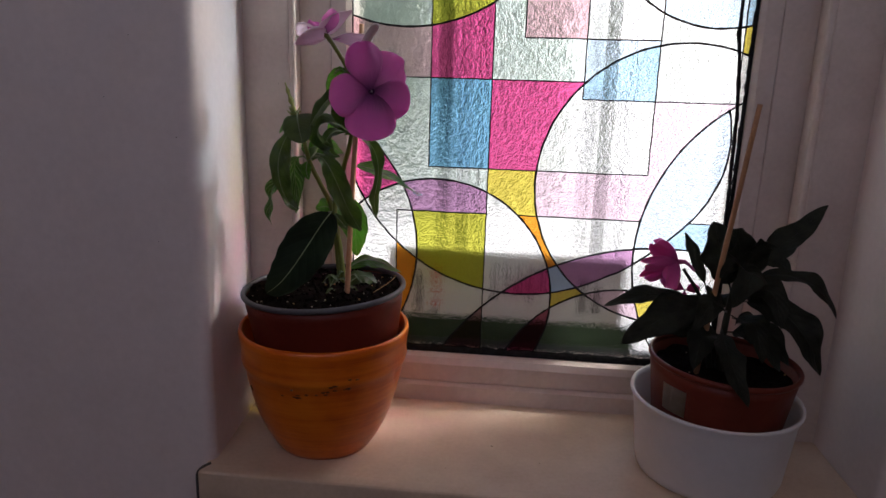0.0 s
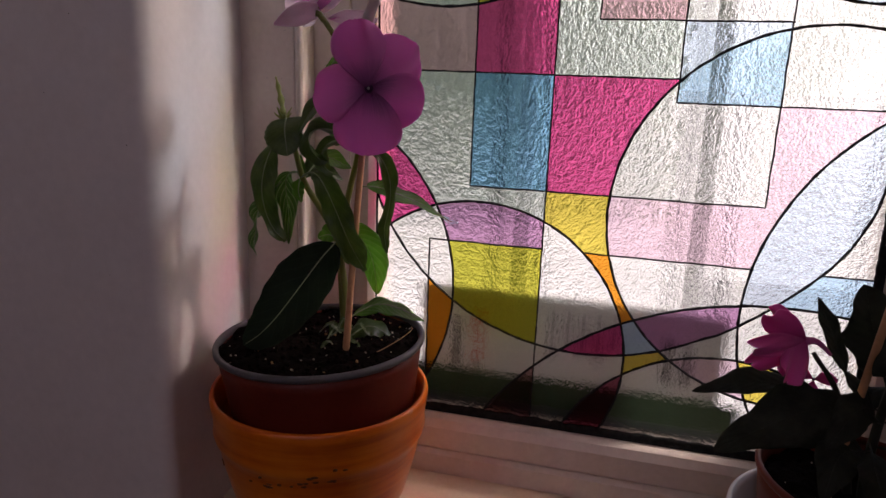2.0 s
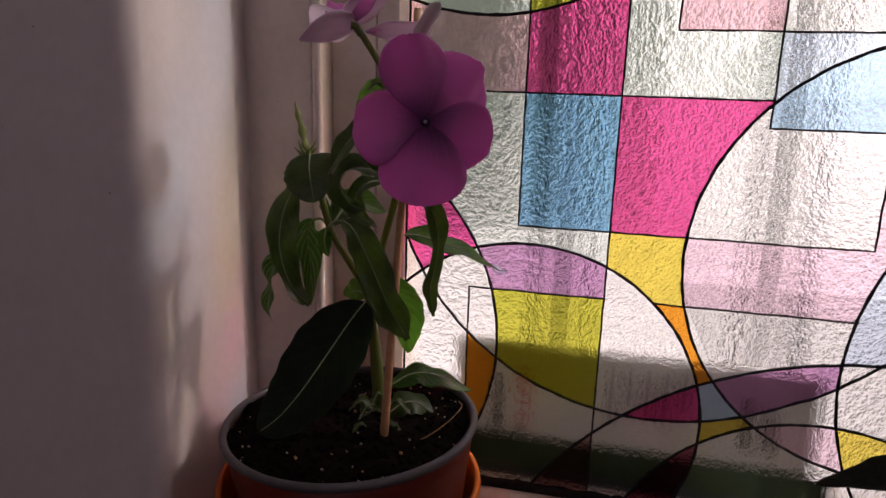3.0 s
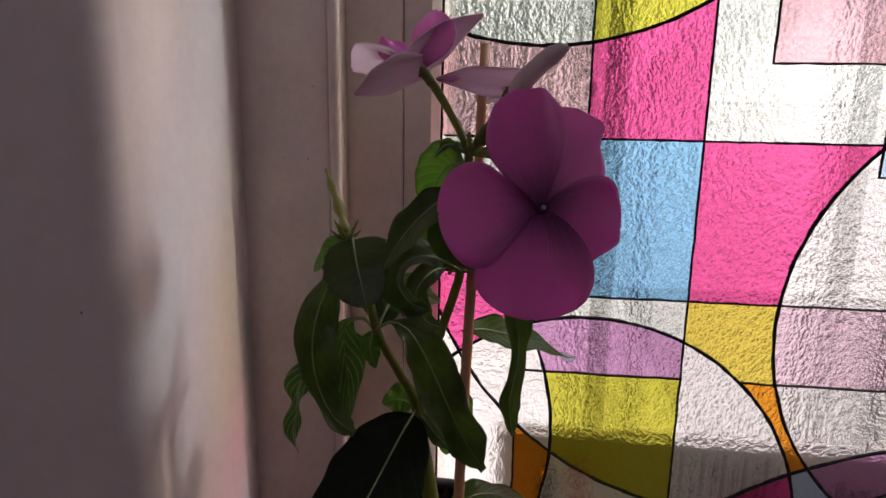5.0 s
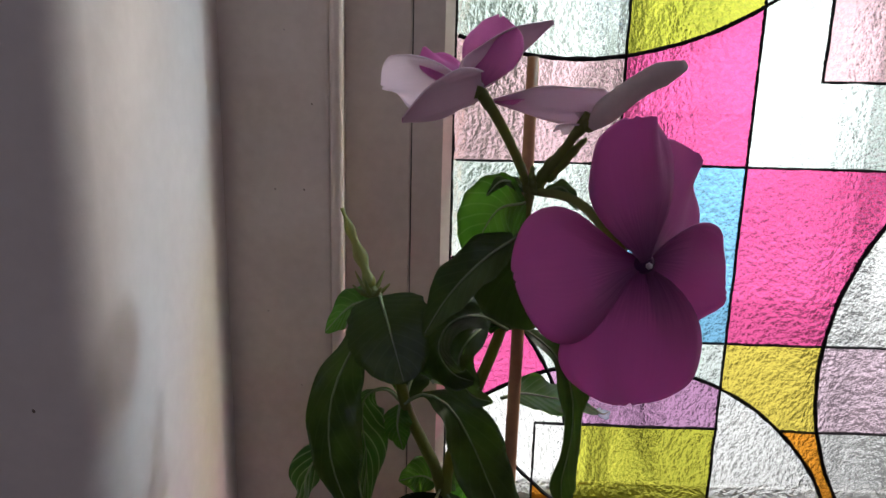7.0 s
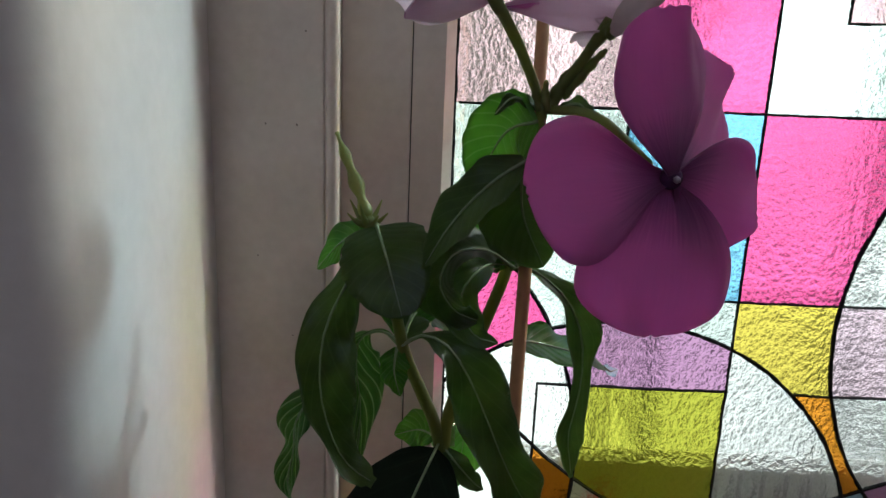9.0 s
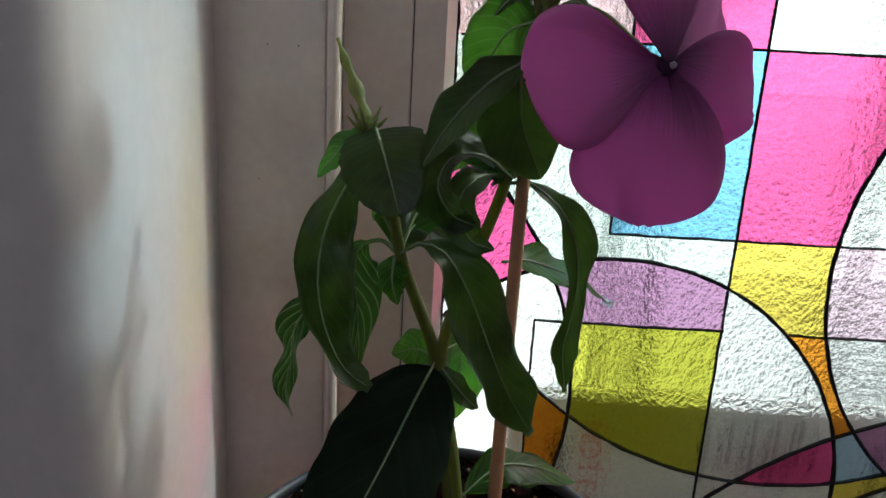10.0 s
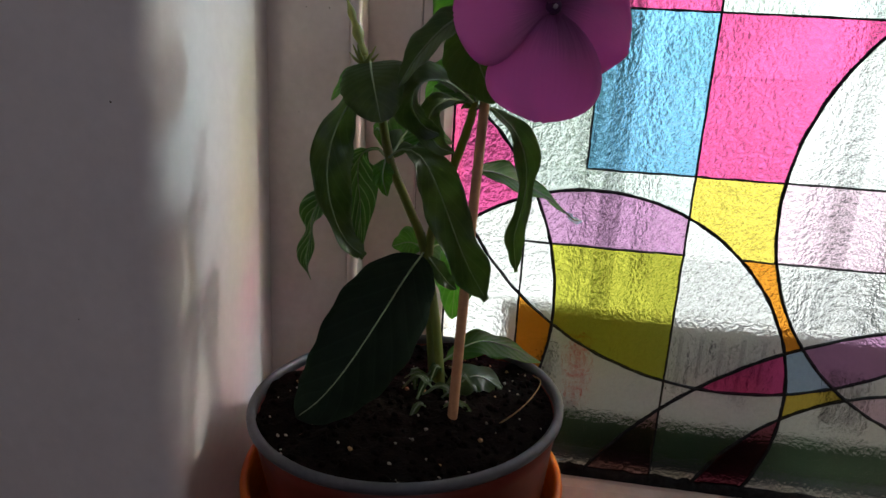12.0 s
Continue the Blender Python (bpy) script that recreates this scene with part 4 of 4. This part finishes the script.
# middle tier
add_leaf(tall, [(-0.1443, -0.1066, 0.2520), (-0.1385, -0.1070, 0.2558), (-0.1303, -0.1110, 0.2540), (-0.1236, -0.1120, 0.2440), (-0.1183, -0.1110, 0.2320), (-0.1130, -0.1100, 0.2190), (-0.1072, -0.1090, 0.2070), (-0.1000, -0.1085, 0.1955)], 0.0225, (-0.15, -0.85, 0.9), fold=0.24, wave=0.42, waves=2.6, phase=1.0, scallop=0.03,
         sides=((0.5, 0.9, 4.6, 7.6, 8.8, 7.0, 7.8, 2.6), (0.5, 0.9, 6.0, 9.2, 9.6, 7.2, 8.6, 2.6)))
add_leaf(tall, [(-0.145, -0.102, 0.250), (-0.140, -0.092, 0.258), (-0.126, -0.082, 0.248)], 0.014, (0, -0.7, 0.8), fold=0.3, wave=0.1, stalk=0.05)
add_leaf(tall, [(-0.145, -0.100, 0.252), (-0.138, -0.086, 0.263), (-0.122, -0.078, 0.256)], 0.020, (0, -0.7, 0.8), fold=0.2, wave=0.1, stalk=0.05, mat=M_LEAFB)
add_leaf(tall, [(-0.146, -0.105, 0.251), (-0.1465, -0.107, 0.244), (-0.1445, -0.107, 0.236)], 0.010, (0, -1, 0.1), fold=0.2, stalk=0.0, mat=M_LEAFB)
add_leaf(tall, [(-0.145, -0.101, 0.252), (-0.152, -0.094, 0.262), (-0.155, -0.088, 0.258)], 0.006, (0, -1, 0.5), fold=0.4, stalk=0.0, mat=M_LEAFB)
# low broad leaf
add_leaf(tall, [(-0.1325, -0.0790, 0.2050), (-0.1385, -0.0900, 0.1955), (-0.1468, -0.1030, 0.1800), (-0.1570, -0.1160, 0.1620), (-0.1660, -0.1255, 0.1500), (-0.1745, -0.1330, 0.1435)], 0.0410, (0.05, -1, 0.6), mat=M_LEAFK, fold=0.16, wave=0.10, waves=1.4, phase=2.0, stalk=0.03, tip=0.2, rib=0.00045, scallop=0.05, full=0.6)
# beside the cane
add_leaf(tall, [(-0.1128, -0.0885, 0.2722), (-0.1060, -0.0920, 0.2735), (-0.1000, -0.0940, 0.2700), (-0.0935, -0.0940, 0.2635), (-0.0893, -0.0950, 0.2540), (-0.0880, -0.0960, 0.2425), (-0.0893, -0.0975, 0.2310), (-0.0912, -0.0985, 0.2215), (-0.0903, -0.0985, 0.2140), (-0.0890, -0.0985, 0.2060)], 0.0145, (0.10, -0.85, 0.8), fold=0.45, wave=0.42, waves=2.4, phase=2.0, scallop=0.04,
         sides=((0.5, 1.0, 3.0, 4.0, 5.0, 3.0, 2.8, 4.4, 2.8, 1.4), (0.5, 1.0, 3.6, 5.2, 6.0, 3.2, 3.6, 4.4, 3.0, 1.4)))
add_leaf(tall, [(-0.1120, -0.086, 0.2455), (-0.1040, -0.080, 0.2450), (-0.0925, -0.073, 0.2405), (-0.0790, -0.057, 0.2315), (-0.0655, -0.038, 0.2185)], 0.0175, (0.1, -0.7, 0.9), fold=0.25, wave=0.14, stalk=0.1, mat=M_LEAFB, label="bright leaf with a pale tip")
add_leaf(tall, [(-0.110, -0.118, 0.311), (-0.121, -0.121, 0.304), (-0.131, -0.122, 0.293), (-0.138, -0.123, 0.281)], 0.0150, (-0.35, -0.9, 0.7), fold=0.35, wave=0.08, stalk=0.03, tip=0.3)
add_leaf(tall, [(-0.110, -0.118, 0.320), (-0.118, -0.112, 0.316), (-0.1255, -0.107, 0.300)], 0.0225, (-0.4, -1, 0.2), fold=0.1, wave=0.05, waves=1, stalk=0.0, tip=0.1, full=0.6, mat=M_LEAFB)
add_leaf(tall, [(-0.113, -0.113, 0.309), (-0.111, -0.106, 0.293), (-0.103, -0.098, 0.276)], 0.026, (0.3, -1, 0.1), fold=0.12, wave=0.10, waves=1.5, stalk=0.0, tip=0.2, full=0.6)
add_leaf(tall, [(-0.112, -0.100, 0.276), (-0.121, -0.109, 0.283), (-0.130, -0.116, 0.283), (-0.1335, -0.117, 0.275), (-0.129, -0.116, 0.267), (-0.122, -0.115, 0.264)], 0.021, (-0.5, -0.8, 0.5), fold=0.55, wave=0.15, stalk=0.12, twist=0.5)
add_leaf(tall, [(-0.112, -0.099, 0.276), (-0.124, -0.090, 0.285), (-0.134, -0.085, 0.274)], 0.021, (0, -0.8, 0.8), fold=0.3, wave=0.1, stalk=0.05, mat=M_LEAFB)
add_leaf(tall, [(-0.111, -0.100, 0.276), (-0.114, -0.094, 0.286), (-0.112, -0.088, 0.291)], 0.008, (0, -0.9, 0.4), fold=0.4, stalk=0.0, mat=M_LEAFB)
add_leaf(tall, [(-0.1128, -0.0885, 0.2730), (-0.1180, -0.093, 0.2775), (-0.1250, -0.098, 0.2725)], 0.011, (-0.2, -0.9, 0.5), fold=0.3, wave=0.1, stalk=0.05, mat=M_LEAFB)
add_leaf(tall, [(-0.1132, -0.0885, 0.2740), (-0.1215, -0.104, 0.2765), (-0.1275, -0.112, 0.2700), (-0.1240, -0.114, 0.2600), (-0.1165, -0.114, 0.2570)], 0.012, (-0.3, -0.9, 0.4), fold=0.5, wave=0.2, stalk=0.15, tip=0.6)
# lower tier
add_leaf(tall, [(-0.1325, -0.0765, 0.2060), (-0.1240, -0.056, 0.2030), (-0.1225, -0.034, 0.1800), (-0.1245, -0.018, 0.1490)], 0.027, (0.1, -1, 0.1), fold=0.15, wave=0.14, waves=1.6, stalk=0.04, tip=0.2, full=0.6, mat=M_LEAFB)
add_leaf(tall, [(-0.1330, -0.0770, 0.2060), (-0.1395, -0.076, 0.2085), (-0.1485, -0.075, 0.2055)], 0.0165, (0, -1, 0.3), fold=0.2, wave=0.2, stalk=0.05, mat=M_LEAFB)
add_leaf(tall, [(-0.1320, -0.0780, 0.2050), (-0.1265, -0.081, 0.1995), (-0.1200, -0.082, 0.1925), (-0.1160, -0.082, 0.1895)], 0.0085, (0.4, -1, 0.4), fold=0.5, wave=0.25, stalk=0.1)
add_leaf(tall, [(-0.122, -0.084, 0.152), (-0.106, -0.072, 0.160), (-0.091, -0.066, 0.157), (-0.0735, -0.0595, 0.1475)], 0.021, (0, -0.35, 1), fold=-0.2, wave=0.10, stalk=0.08, mat=M_LEAFB, label="lower leaf lying over the pot's rim")
add_leaf(tall, [(-0.118, -0.098, 0.142), (-0.104, -0.088, 0.150), (-0.088, -0.084, 0.141)], 0.018, (0, -0.6, 1), fold=-0.15, stalk=0.05)
add_leaf(tall, [(-0.108, -0.114, 0.322), (-0.116, -0.114, 0.3255), (-0.121, -0.114, 0.321)], 0.0055, (0, -0.7, 1), fold=0.2, stalk=0.0)
add_leaf(tall, [(-0.105, -0.117, 0.323), (-0.100, -0.120, 0.3245), (-0.096, -0.122, 0.319)], 0.0065, (0, -0.8, 1), fold=0.2, stalk=0.0)
add_leaf(tall, [(-0.0680, -0.0410, 0.2208), (-0.0635, -0.0350, 0.2165), (-0.0590, -0.0285, 0.2150)], 0.0058, (0.1, -0.8, 0.8), mat=M_TIP, fold=0.2, stalk=0.0, label="pale bluish leaf tip")
rng = random.Random(11)
for k in range(12):      # young shoots at the foot
    a = rng.uniform(0, 6.28)
    c = Vector((-0.124 + rng.uniform(-0.008, 0.008), -0.098 + rng.uniform(-0.007, 0.007), 0.137 + rng.uniform(0, 0.014)))
    d = Vector((math.cos(a), math.sin(a), 0)) * rng.uniform(0.010, 0.020)
    add_leaf(tall, [c, c + d * 0.5 + Vector((0, 0, 0.006)), c + d + Vector((0, 0, rng.uniform(-0.003, 0.004)))], 0.0042, (0, -0.3, 1), fold=0.3, stalk=0.05, rib=0.0003, mat=M_LEAF)


def set_petal(flower, base, tip, inner, width, mats, cup=0.1, roll=0.0, phase=0.0, notch=0.03, claw=1.1):
    """One petal from base to tip whose upper side looks towards inner."""
    b, y = Vector(base), Vector(tip) - Vector(base)
    length = y.length
    y = y / length
    x = y.cross(Vector(inner)).normalized()
    m = Matrix((x, y, x.cross(y))).transposed().to_4x4()
    part("petal", petal_bm(Matrix.Translation(b) @ m, length, width, cup, roll, notch, phase, claw), mats, flower)


big_flower = new("flower")
big_flower.parent = tall
big_flower["label"] = "broad five-petalled purple flower"
C1 = Vector((-0.0836, -0.1478, 0.3102))
for tip, inner, w, base, roll, phase, claw in (((-0.0645, -0.1240, 0.3345), (0.40, -0.90, -0.10), 0.032, (0.0010, 0.0012, 0.001), -0.02, 1.9, 1.0),
                                               ((-0.0890, -0.1545, 0.3450), (0.62, -0.80, -0.16), 0.0305, (0.0, -0.0018, 0.001), -0.02, 0.4, 1.2),
                                               ((-0.0568, -0.1345, 0.2998), (0.32, -0.93, 0.05), 0.031, (0.001, 0.0, 0.0), -0.04, 0.9, 0.9),
                                               ((-0.0835, -0.1530, 0.2748), (0.22, -0.96, 0.0), 0.0385, (0.0, 0.0006, -0.001), -0.03, 5.2, 0.75),
                                               ((-0.1148, -0.1520, 0.3075), (0.05, -0.90, 0.45), 0.0345, (-0.0008, 0.0002, 0.0), -0.03, 4.0, 1.5)):
    set_petal(big_flower, C1 + Vector(base), tip, inner, w, (M_PETAL, M_PETAL), 0.06, roll, phase, 0.0, claw)
bm = bmesh.new()
bmesh.ops.create_icosphere(bm, subdivisions=2, radius=0.0026, matrix=Matrix.Translation(C1) @ Matrix.Diagonal((1, 0.55, 1, 1)))
part("throat", bm, M_THROAT, big_flower)
bm = bmesh.new()
bmesh.ops.create_icosphere(bm, subdivisions=1, radius=0.0009, matrix=Matrix.Translation(C1 + Vector((0.0006, -0.0022, 0))))
part("stamen", bm, M_WHITEEYE, big_flower)

side_flower = new("flower")
side_flower.parent = tall
side_flower["label"] = "purple flower seen from its pale underside"
C2 = (-0.1257, -0.1227, 0.3505)
for base, tip, inner, w, cup, roll, mats in (((-0.1436, -0.1395, 0.3428), (-0.1235, -0.1235, 0.3530), (-0.2, 0.75, 0.65), 0.016, -0.25, -0.10, (M_LILAC, M_PALE)), (C2, (-0.1512, -0.106, 0.3530), (-0.3, 0.8, 0.5), 0.021, -0.2, -0.10, (M_PALE, M_PALE)),
                                             ((-0.1051, -0.1165, 0.3692), (-0.1285, -0.1225, 0.3500), (-0.6, 0.6, 0.5), 0.014, -0.30, 0.0, (M_LILAC, M_PALE)), (C2, (-0.1180, -0.118, 0.3685), (-0.3, -0.8, 0.5), 0.018, -0.10, 0.10, (M_PETAL, M_PALE)),
                                             (C2, (-0.1400, -0.112, 0.3590), (0.2, -0.7, 0.7), 0.011, -0.10, 0.10, (M_PETAL, M_LILAC))):
    set_petal(side_flower, base, tip, inner, w, mats, cup, roll, tip[0] * 300)
part("calyx", tube([(-0.1215, -0.1215, 0.3460), (-0.1240, -0.1222, 0.3500), C2], 0.0014, 0.0024, 8, 8), M_STEM, side_flower)
half_flower = new("flower")
half_flower.parent = tall
half_flower["label"] = "half-open pale purple flower"
C3 = (-0.0943, -0.1255, 0.3420)
for base, tip, inner, w, cup, roll, mats in (((-0.1203, -0.1180, 0.3480), (-0.0900, -0.1275, 0.3462), (0.1, 0.75, 0.65), 0.0125, -0.10, 0.04, (M_LILAC, M_PALE)), ((-0.1200, -0.1185, 0.3478), (-0.1120, -0.1205, 0.3482), (0.1, -0.6, 0.8), 0.0045, -0.1, 0.1, (M_PETAL, M_LILAC)), (C3, (-0.0925, -0.1200, 0.3495), (0.3, 0.9, 0.3), 0.011, -0.2, 0.1, (M_LILAC, M_PALE)),
                                             (C3, (-0.1015, -0.1140, 0.3425), (0, 0.3, 0.9), 0.007, -0.10, -0.20, (M_PALE, M_PALE))):
    set_petal(half_flower, base, tip, inner, w, mats, cup, roll, tip[0] * 300)
part("petal", tube([C3, (-0.0905, -0.1310, 0.3475), (-0.0845, -0.1400, 0.3535), (-0.0790, -0.1490, 0.3568)], 0.0036, 0.0026, 12, 20, None, lambda u: 0.40 + 0.62 * math.sin(0.5 * math.pi * min(1, u / 0.35)) - 0.55 * max(0, u - 0.8) / 0.2 + 0.05 * math.sin(9 * u)), M_VEIL, half_flower, "pale furled petal")
part("calyx", tube([(-0.0985, -0.1215, 0.3385), (-0.0955, -0.1240, 0.3425), C3], 0.0012, 0.0022, 8, 8), M_STEM, half_flower)

# ---- white bowl with the dark-leaved plant ----
BOWL = Vector((0.203, -0.105, 0))
bowl = thing("white_bowl", "plain white ceramic bowl holding a plant pot", "bowl")
part("bowl_body", lathe([(0, 0), (0.054, 0), (0.058, 0.002), (0.060, 0.008), (0.0655, 0.060), (0.0675, 0.066), (0.0690, 0.0685), (0.0688, 0.0705), (0.0665, 0.0705), (0.0645, 0.067), (0.057, 0.008), (0.054, 0.004), (0, 0.004)],
                        Matrix.Translation(BOWL), 96), M_WHITE, bowl)
PM2 = Matrix.Translation((0.202, -0.108, 0.006)) @ pose(0, 0, 0, 0, 2.0, 0)
pot2 = nursery_pot(PM2, 0.0600, 0.098, M_TERRA, M_TERRA, "terracotta-coloured plastic pot with a paper sticker, set in the white bowl")
stick_bm = bmesh.new()
ring = []
for k in range(9):
    a = radians(205 + k * 2.9)
    ring.append([stick_bm.verts.new(PM2 @ Vector((r * math.cos(a), r * math.sin(a), z))) for r, z in ((0.0550, 0.060), (0.0570, 0.082))])
for a, b in zip(ring, ring[1:]):
    stick_bm.faces.new((a[0], b[0], b[1], a[1]))
bmesh.ops.solidify(stick_bm, geom=stick_bm.faces[:], thickness=0.0003)
part("sticker", stick_bm, M_STICKER, pot2, "torn cream paper sticker")
soil_in(PM2, 0.0545, 0.086, "dark dry potting soil", 9, 5)
stick2 = thing("plant_stick", "thin brown bamboo stick propping the dark-leaved plant", "plant stick")
part("cane", tube([(0.1828, -0.1130, 0.086), (0.186, -0.126, 0.17), (0.189, -0.138, 0.24), (0.192, -0.1494, 0.310)], 0.0022, 0.0018, 10, 12), M_BAMBOO, stick2)
dark = thing("flowering_plant", "low dark-leaved plant with bright pink flowers in a bowl", "houseplant")
part("stem", tube([(0.203, -0.108, 0.084), (0.202, -0.108, 0.12), (0.205, -0.110, 0.165), (0.212, -0.112, 0.188)], 0.0032, 0.0018, 8, 16), M_LEAFD, dark)
part("stem", tube([(0.197, -0.106, 0.084), (0.190, -0.105, 0.125), (0.180, -0.108, 0.155), (0.162, -0.118, 0.180)], 0.0026, 0.0013, 8, 16), M_LEAFD, dark)
for pts, w, face in (
        ([(0.216, -0.115, 0.188), (0.241, -0.105, 0.203), (0.275, -0.090, 0.232)], 0.024, (-0.3, -0.8, 0.6)),
        ([(0.222, -0.110, 0.188), (0.214, -0.110, 0.198), (0.211, -0.110, 0.207)], 0.009, (0, -1, 0.2)),
        ([(0.214, -0.110, 0.177), (0.243, -0.122, 0.180), (0.262, -0.130, 0.172), (0.275, -0.134, 0.152)], 0.022, (0.2, -0.5, 1)),
        ([(0.205, -0.115, 0.156), (0.229, -0.137, 0.158), (0.248, -0.152, 0.140), (0.262, -0.152, 0.112)], 0.034, (0.1, -0.7, 0.8)),
        ([(0.192, -0.110, 0.153), (0.155, -0.122, 0.1435), (0.118, -0.124, 0.1165)], 0.034, (0, -0.75, 0.7)),
        ([(0.180, -0.105, 0.150), (0.140, -0.100, 0.152), (0.106, -0.098, 0.1395)], 0.018, (0, -0.7, 0.8)),
        ([(0.198, -0.115, 0.131), (0.194, -0.155, 0.122), (0.203, -0.180, 0.095)], 0.022, (0, -0.8, 0.6)),
        ([(0.205, -0.104, 0.160), (0.195, -0.100, 0.190), (0.186, -0.098, 0.216)], 0.040, (0.15, -1, 0.2)),
        ([(0.205, -0.110, 0.165), (0.203, -0.115, 0.200), (0.192, -0.125, 0.216)], 0.026, (0.2, -1, 0.2)),
        ([(0.209, -0.110, 0.170), (0.218, -0.116, 0.196), (0.214, -0.126, 0.210)], 0.020, (-0.2, -1, 0.2)),
        ([(0.186, -0.104, 0.160), (0.174, -0.099, 0.188), (0.165, -0.097, 0.206)], 0.011, (0, -1, 0.1)),
        ([(0.207, -0.105, 0.140), (0.241, -0.090, 0.120), (0.263, -0.100, 0.096)], 0.030, (0.2, -0.6, 0.8)),
        ([(0.190, -0.104, 0.143), (0.168, -0.100, 0.128), (0.135, -0.100, 0.126)], 0.028, (0, -0.7, 0.7)),
        ([(0.205, -0.112, 0.172), (0.206, -0.138, 0.184), (0.189, -0.160, 0.164)], 0.026, (0, -0.8, 0.6)),
        ([(0.205, -0.112, 0.160), (0.222, -0.140, 0.172), (0.226, -0.160, 0.150)], 0.024, (0, -0.8, 0.6)),
        ([(0.200, -0.112, 0.150), (0.182, -0.135, 0.158), (0.166, -0.150, 0.140)], 0.022, (0, -0.8, 0.6)),
        ([(0.200, -0.100, 0.140), (0.205, -0.080, 0.150), (0.210, -0.060, 0.130)], 0.026, (0, -0.4, 1)),
        ([(0.203, -0.112, 0.128), (0.222, -0.128, 0.132), (0.238, -0.140, 0.108)], 0.026, (0.2, -0.7, 0.8)),
        ([(0.200, -0.112, 0.125), (0.180, -0.130, 0.128), (0.172, -0.142, 0.106)], 0.024, (-0.2, -0.7, 0.8)),
        ([(0.206, -0.112, 0.140), (0.216, -0.135, 0.142), (0.218, -0.155, 0.120)], 0.024, (0.1, -0.8, 0.6)),
        ([(0.210, -0.112, 0.186), (0.232, -0.112, 0.190), (0.246, -0.118, 0.178)], 0.014, (0, -0.8, 0.6)),
        ([(0.208, -0.112, 0.182), (0.196, -0.128, 0.190), (0.184, -0.138, 0.180)], 0.014, (0, -0.8, 0.6)),
        ([(0.210, -0.112, 0.186), (0.218, -0.122, 0.200), (0.228, -0.128, 0.204)], 0.009, (0, -0.9, 0.3))):
    add_leaf(dark, pts, w, face, mat=M_LEAFD, fold=0.35, wave=0.22, waves=2.3, phase=pts[-1][0] * 90, stalk=0.10, rib=0.0004, scallop=0.12)
side_bloom = new("flower")
side_bloom.parent = dark
side_bloom["label"] = "bright pink half-open flower seen from the side"
C4 = Vector((0.1590, -0.1100, 0.1840))
for tip, inner, w, roll, phase in (((0.1320, -0.1240, 0.2040), (0.45, -0.70, -0.50), 0.0160, 0.10, 0.0), ((0.1450, -0.0960, 0.1990), (-0.6, -0.6, -0.4), 0.0150, 0.12, 1.3), ((0.1195, -0.1460, 0.1885), (0.35, -0.80, 0.30), 0.0125, 0.06, 2.1),
                                   ((0.1240, -0.1350, 0.1745), (0.2, -0.85, 0.45), 0.0135, 0.08, 3.4), ((0.1425, -0.1420, 0.1690), (0.25, -0.80, 0.40), 0.0165, 0.08, 4.6), ((0.1500, -0.1180, 0.1640), (-0.4, -0.80, 0.4), 0.0150, 0.10, 5.5)):
    set_petal(side_bloom, C4, tip, inner, w, (M_PINK, M_PINKB), -0.16, roll, phase, 0.07, 1.0)
part("calyx", tube([(0.1590, -0.110, 0.1840), (0.1660, -0.107, 0.1830), (0.1740, -0.106, 0.1760)], 0.0024, 0.0010, 8, 10), M_PINKB, side_bloom)
add_flower(dark, (0.170, -0.098, 0.157), (-0.3, -0.8, -0.2),
           [(60, 0.012, 0.009, -0.4, 0.1, 0), (180, 0.012, 0.009, -0.4, 0.1, 0), (-60, 0.012, 0.009, -0.4, 0.1, 0)], (M_PINK, M_PINKB), "small pink flower among the leaves", 0.001)
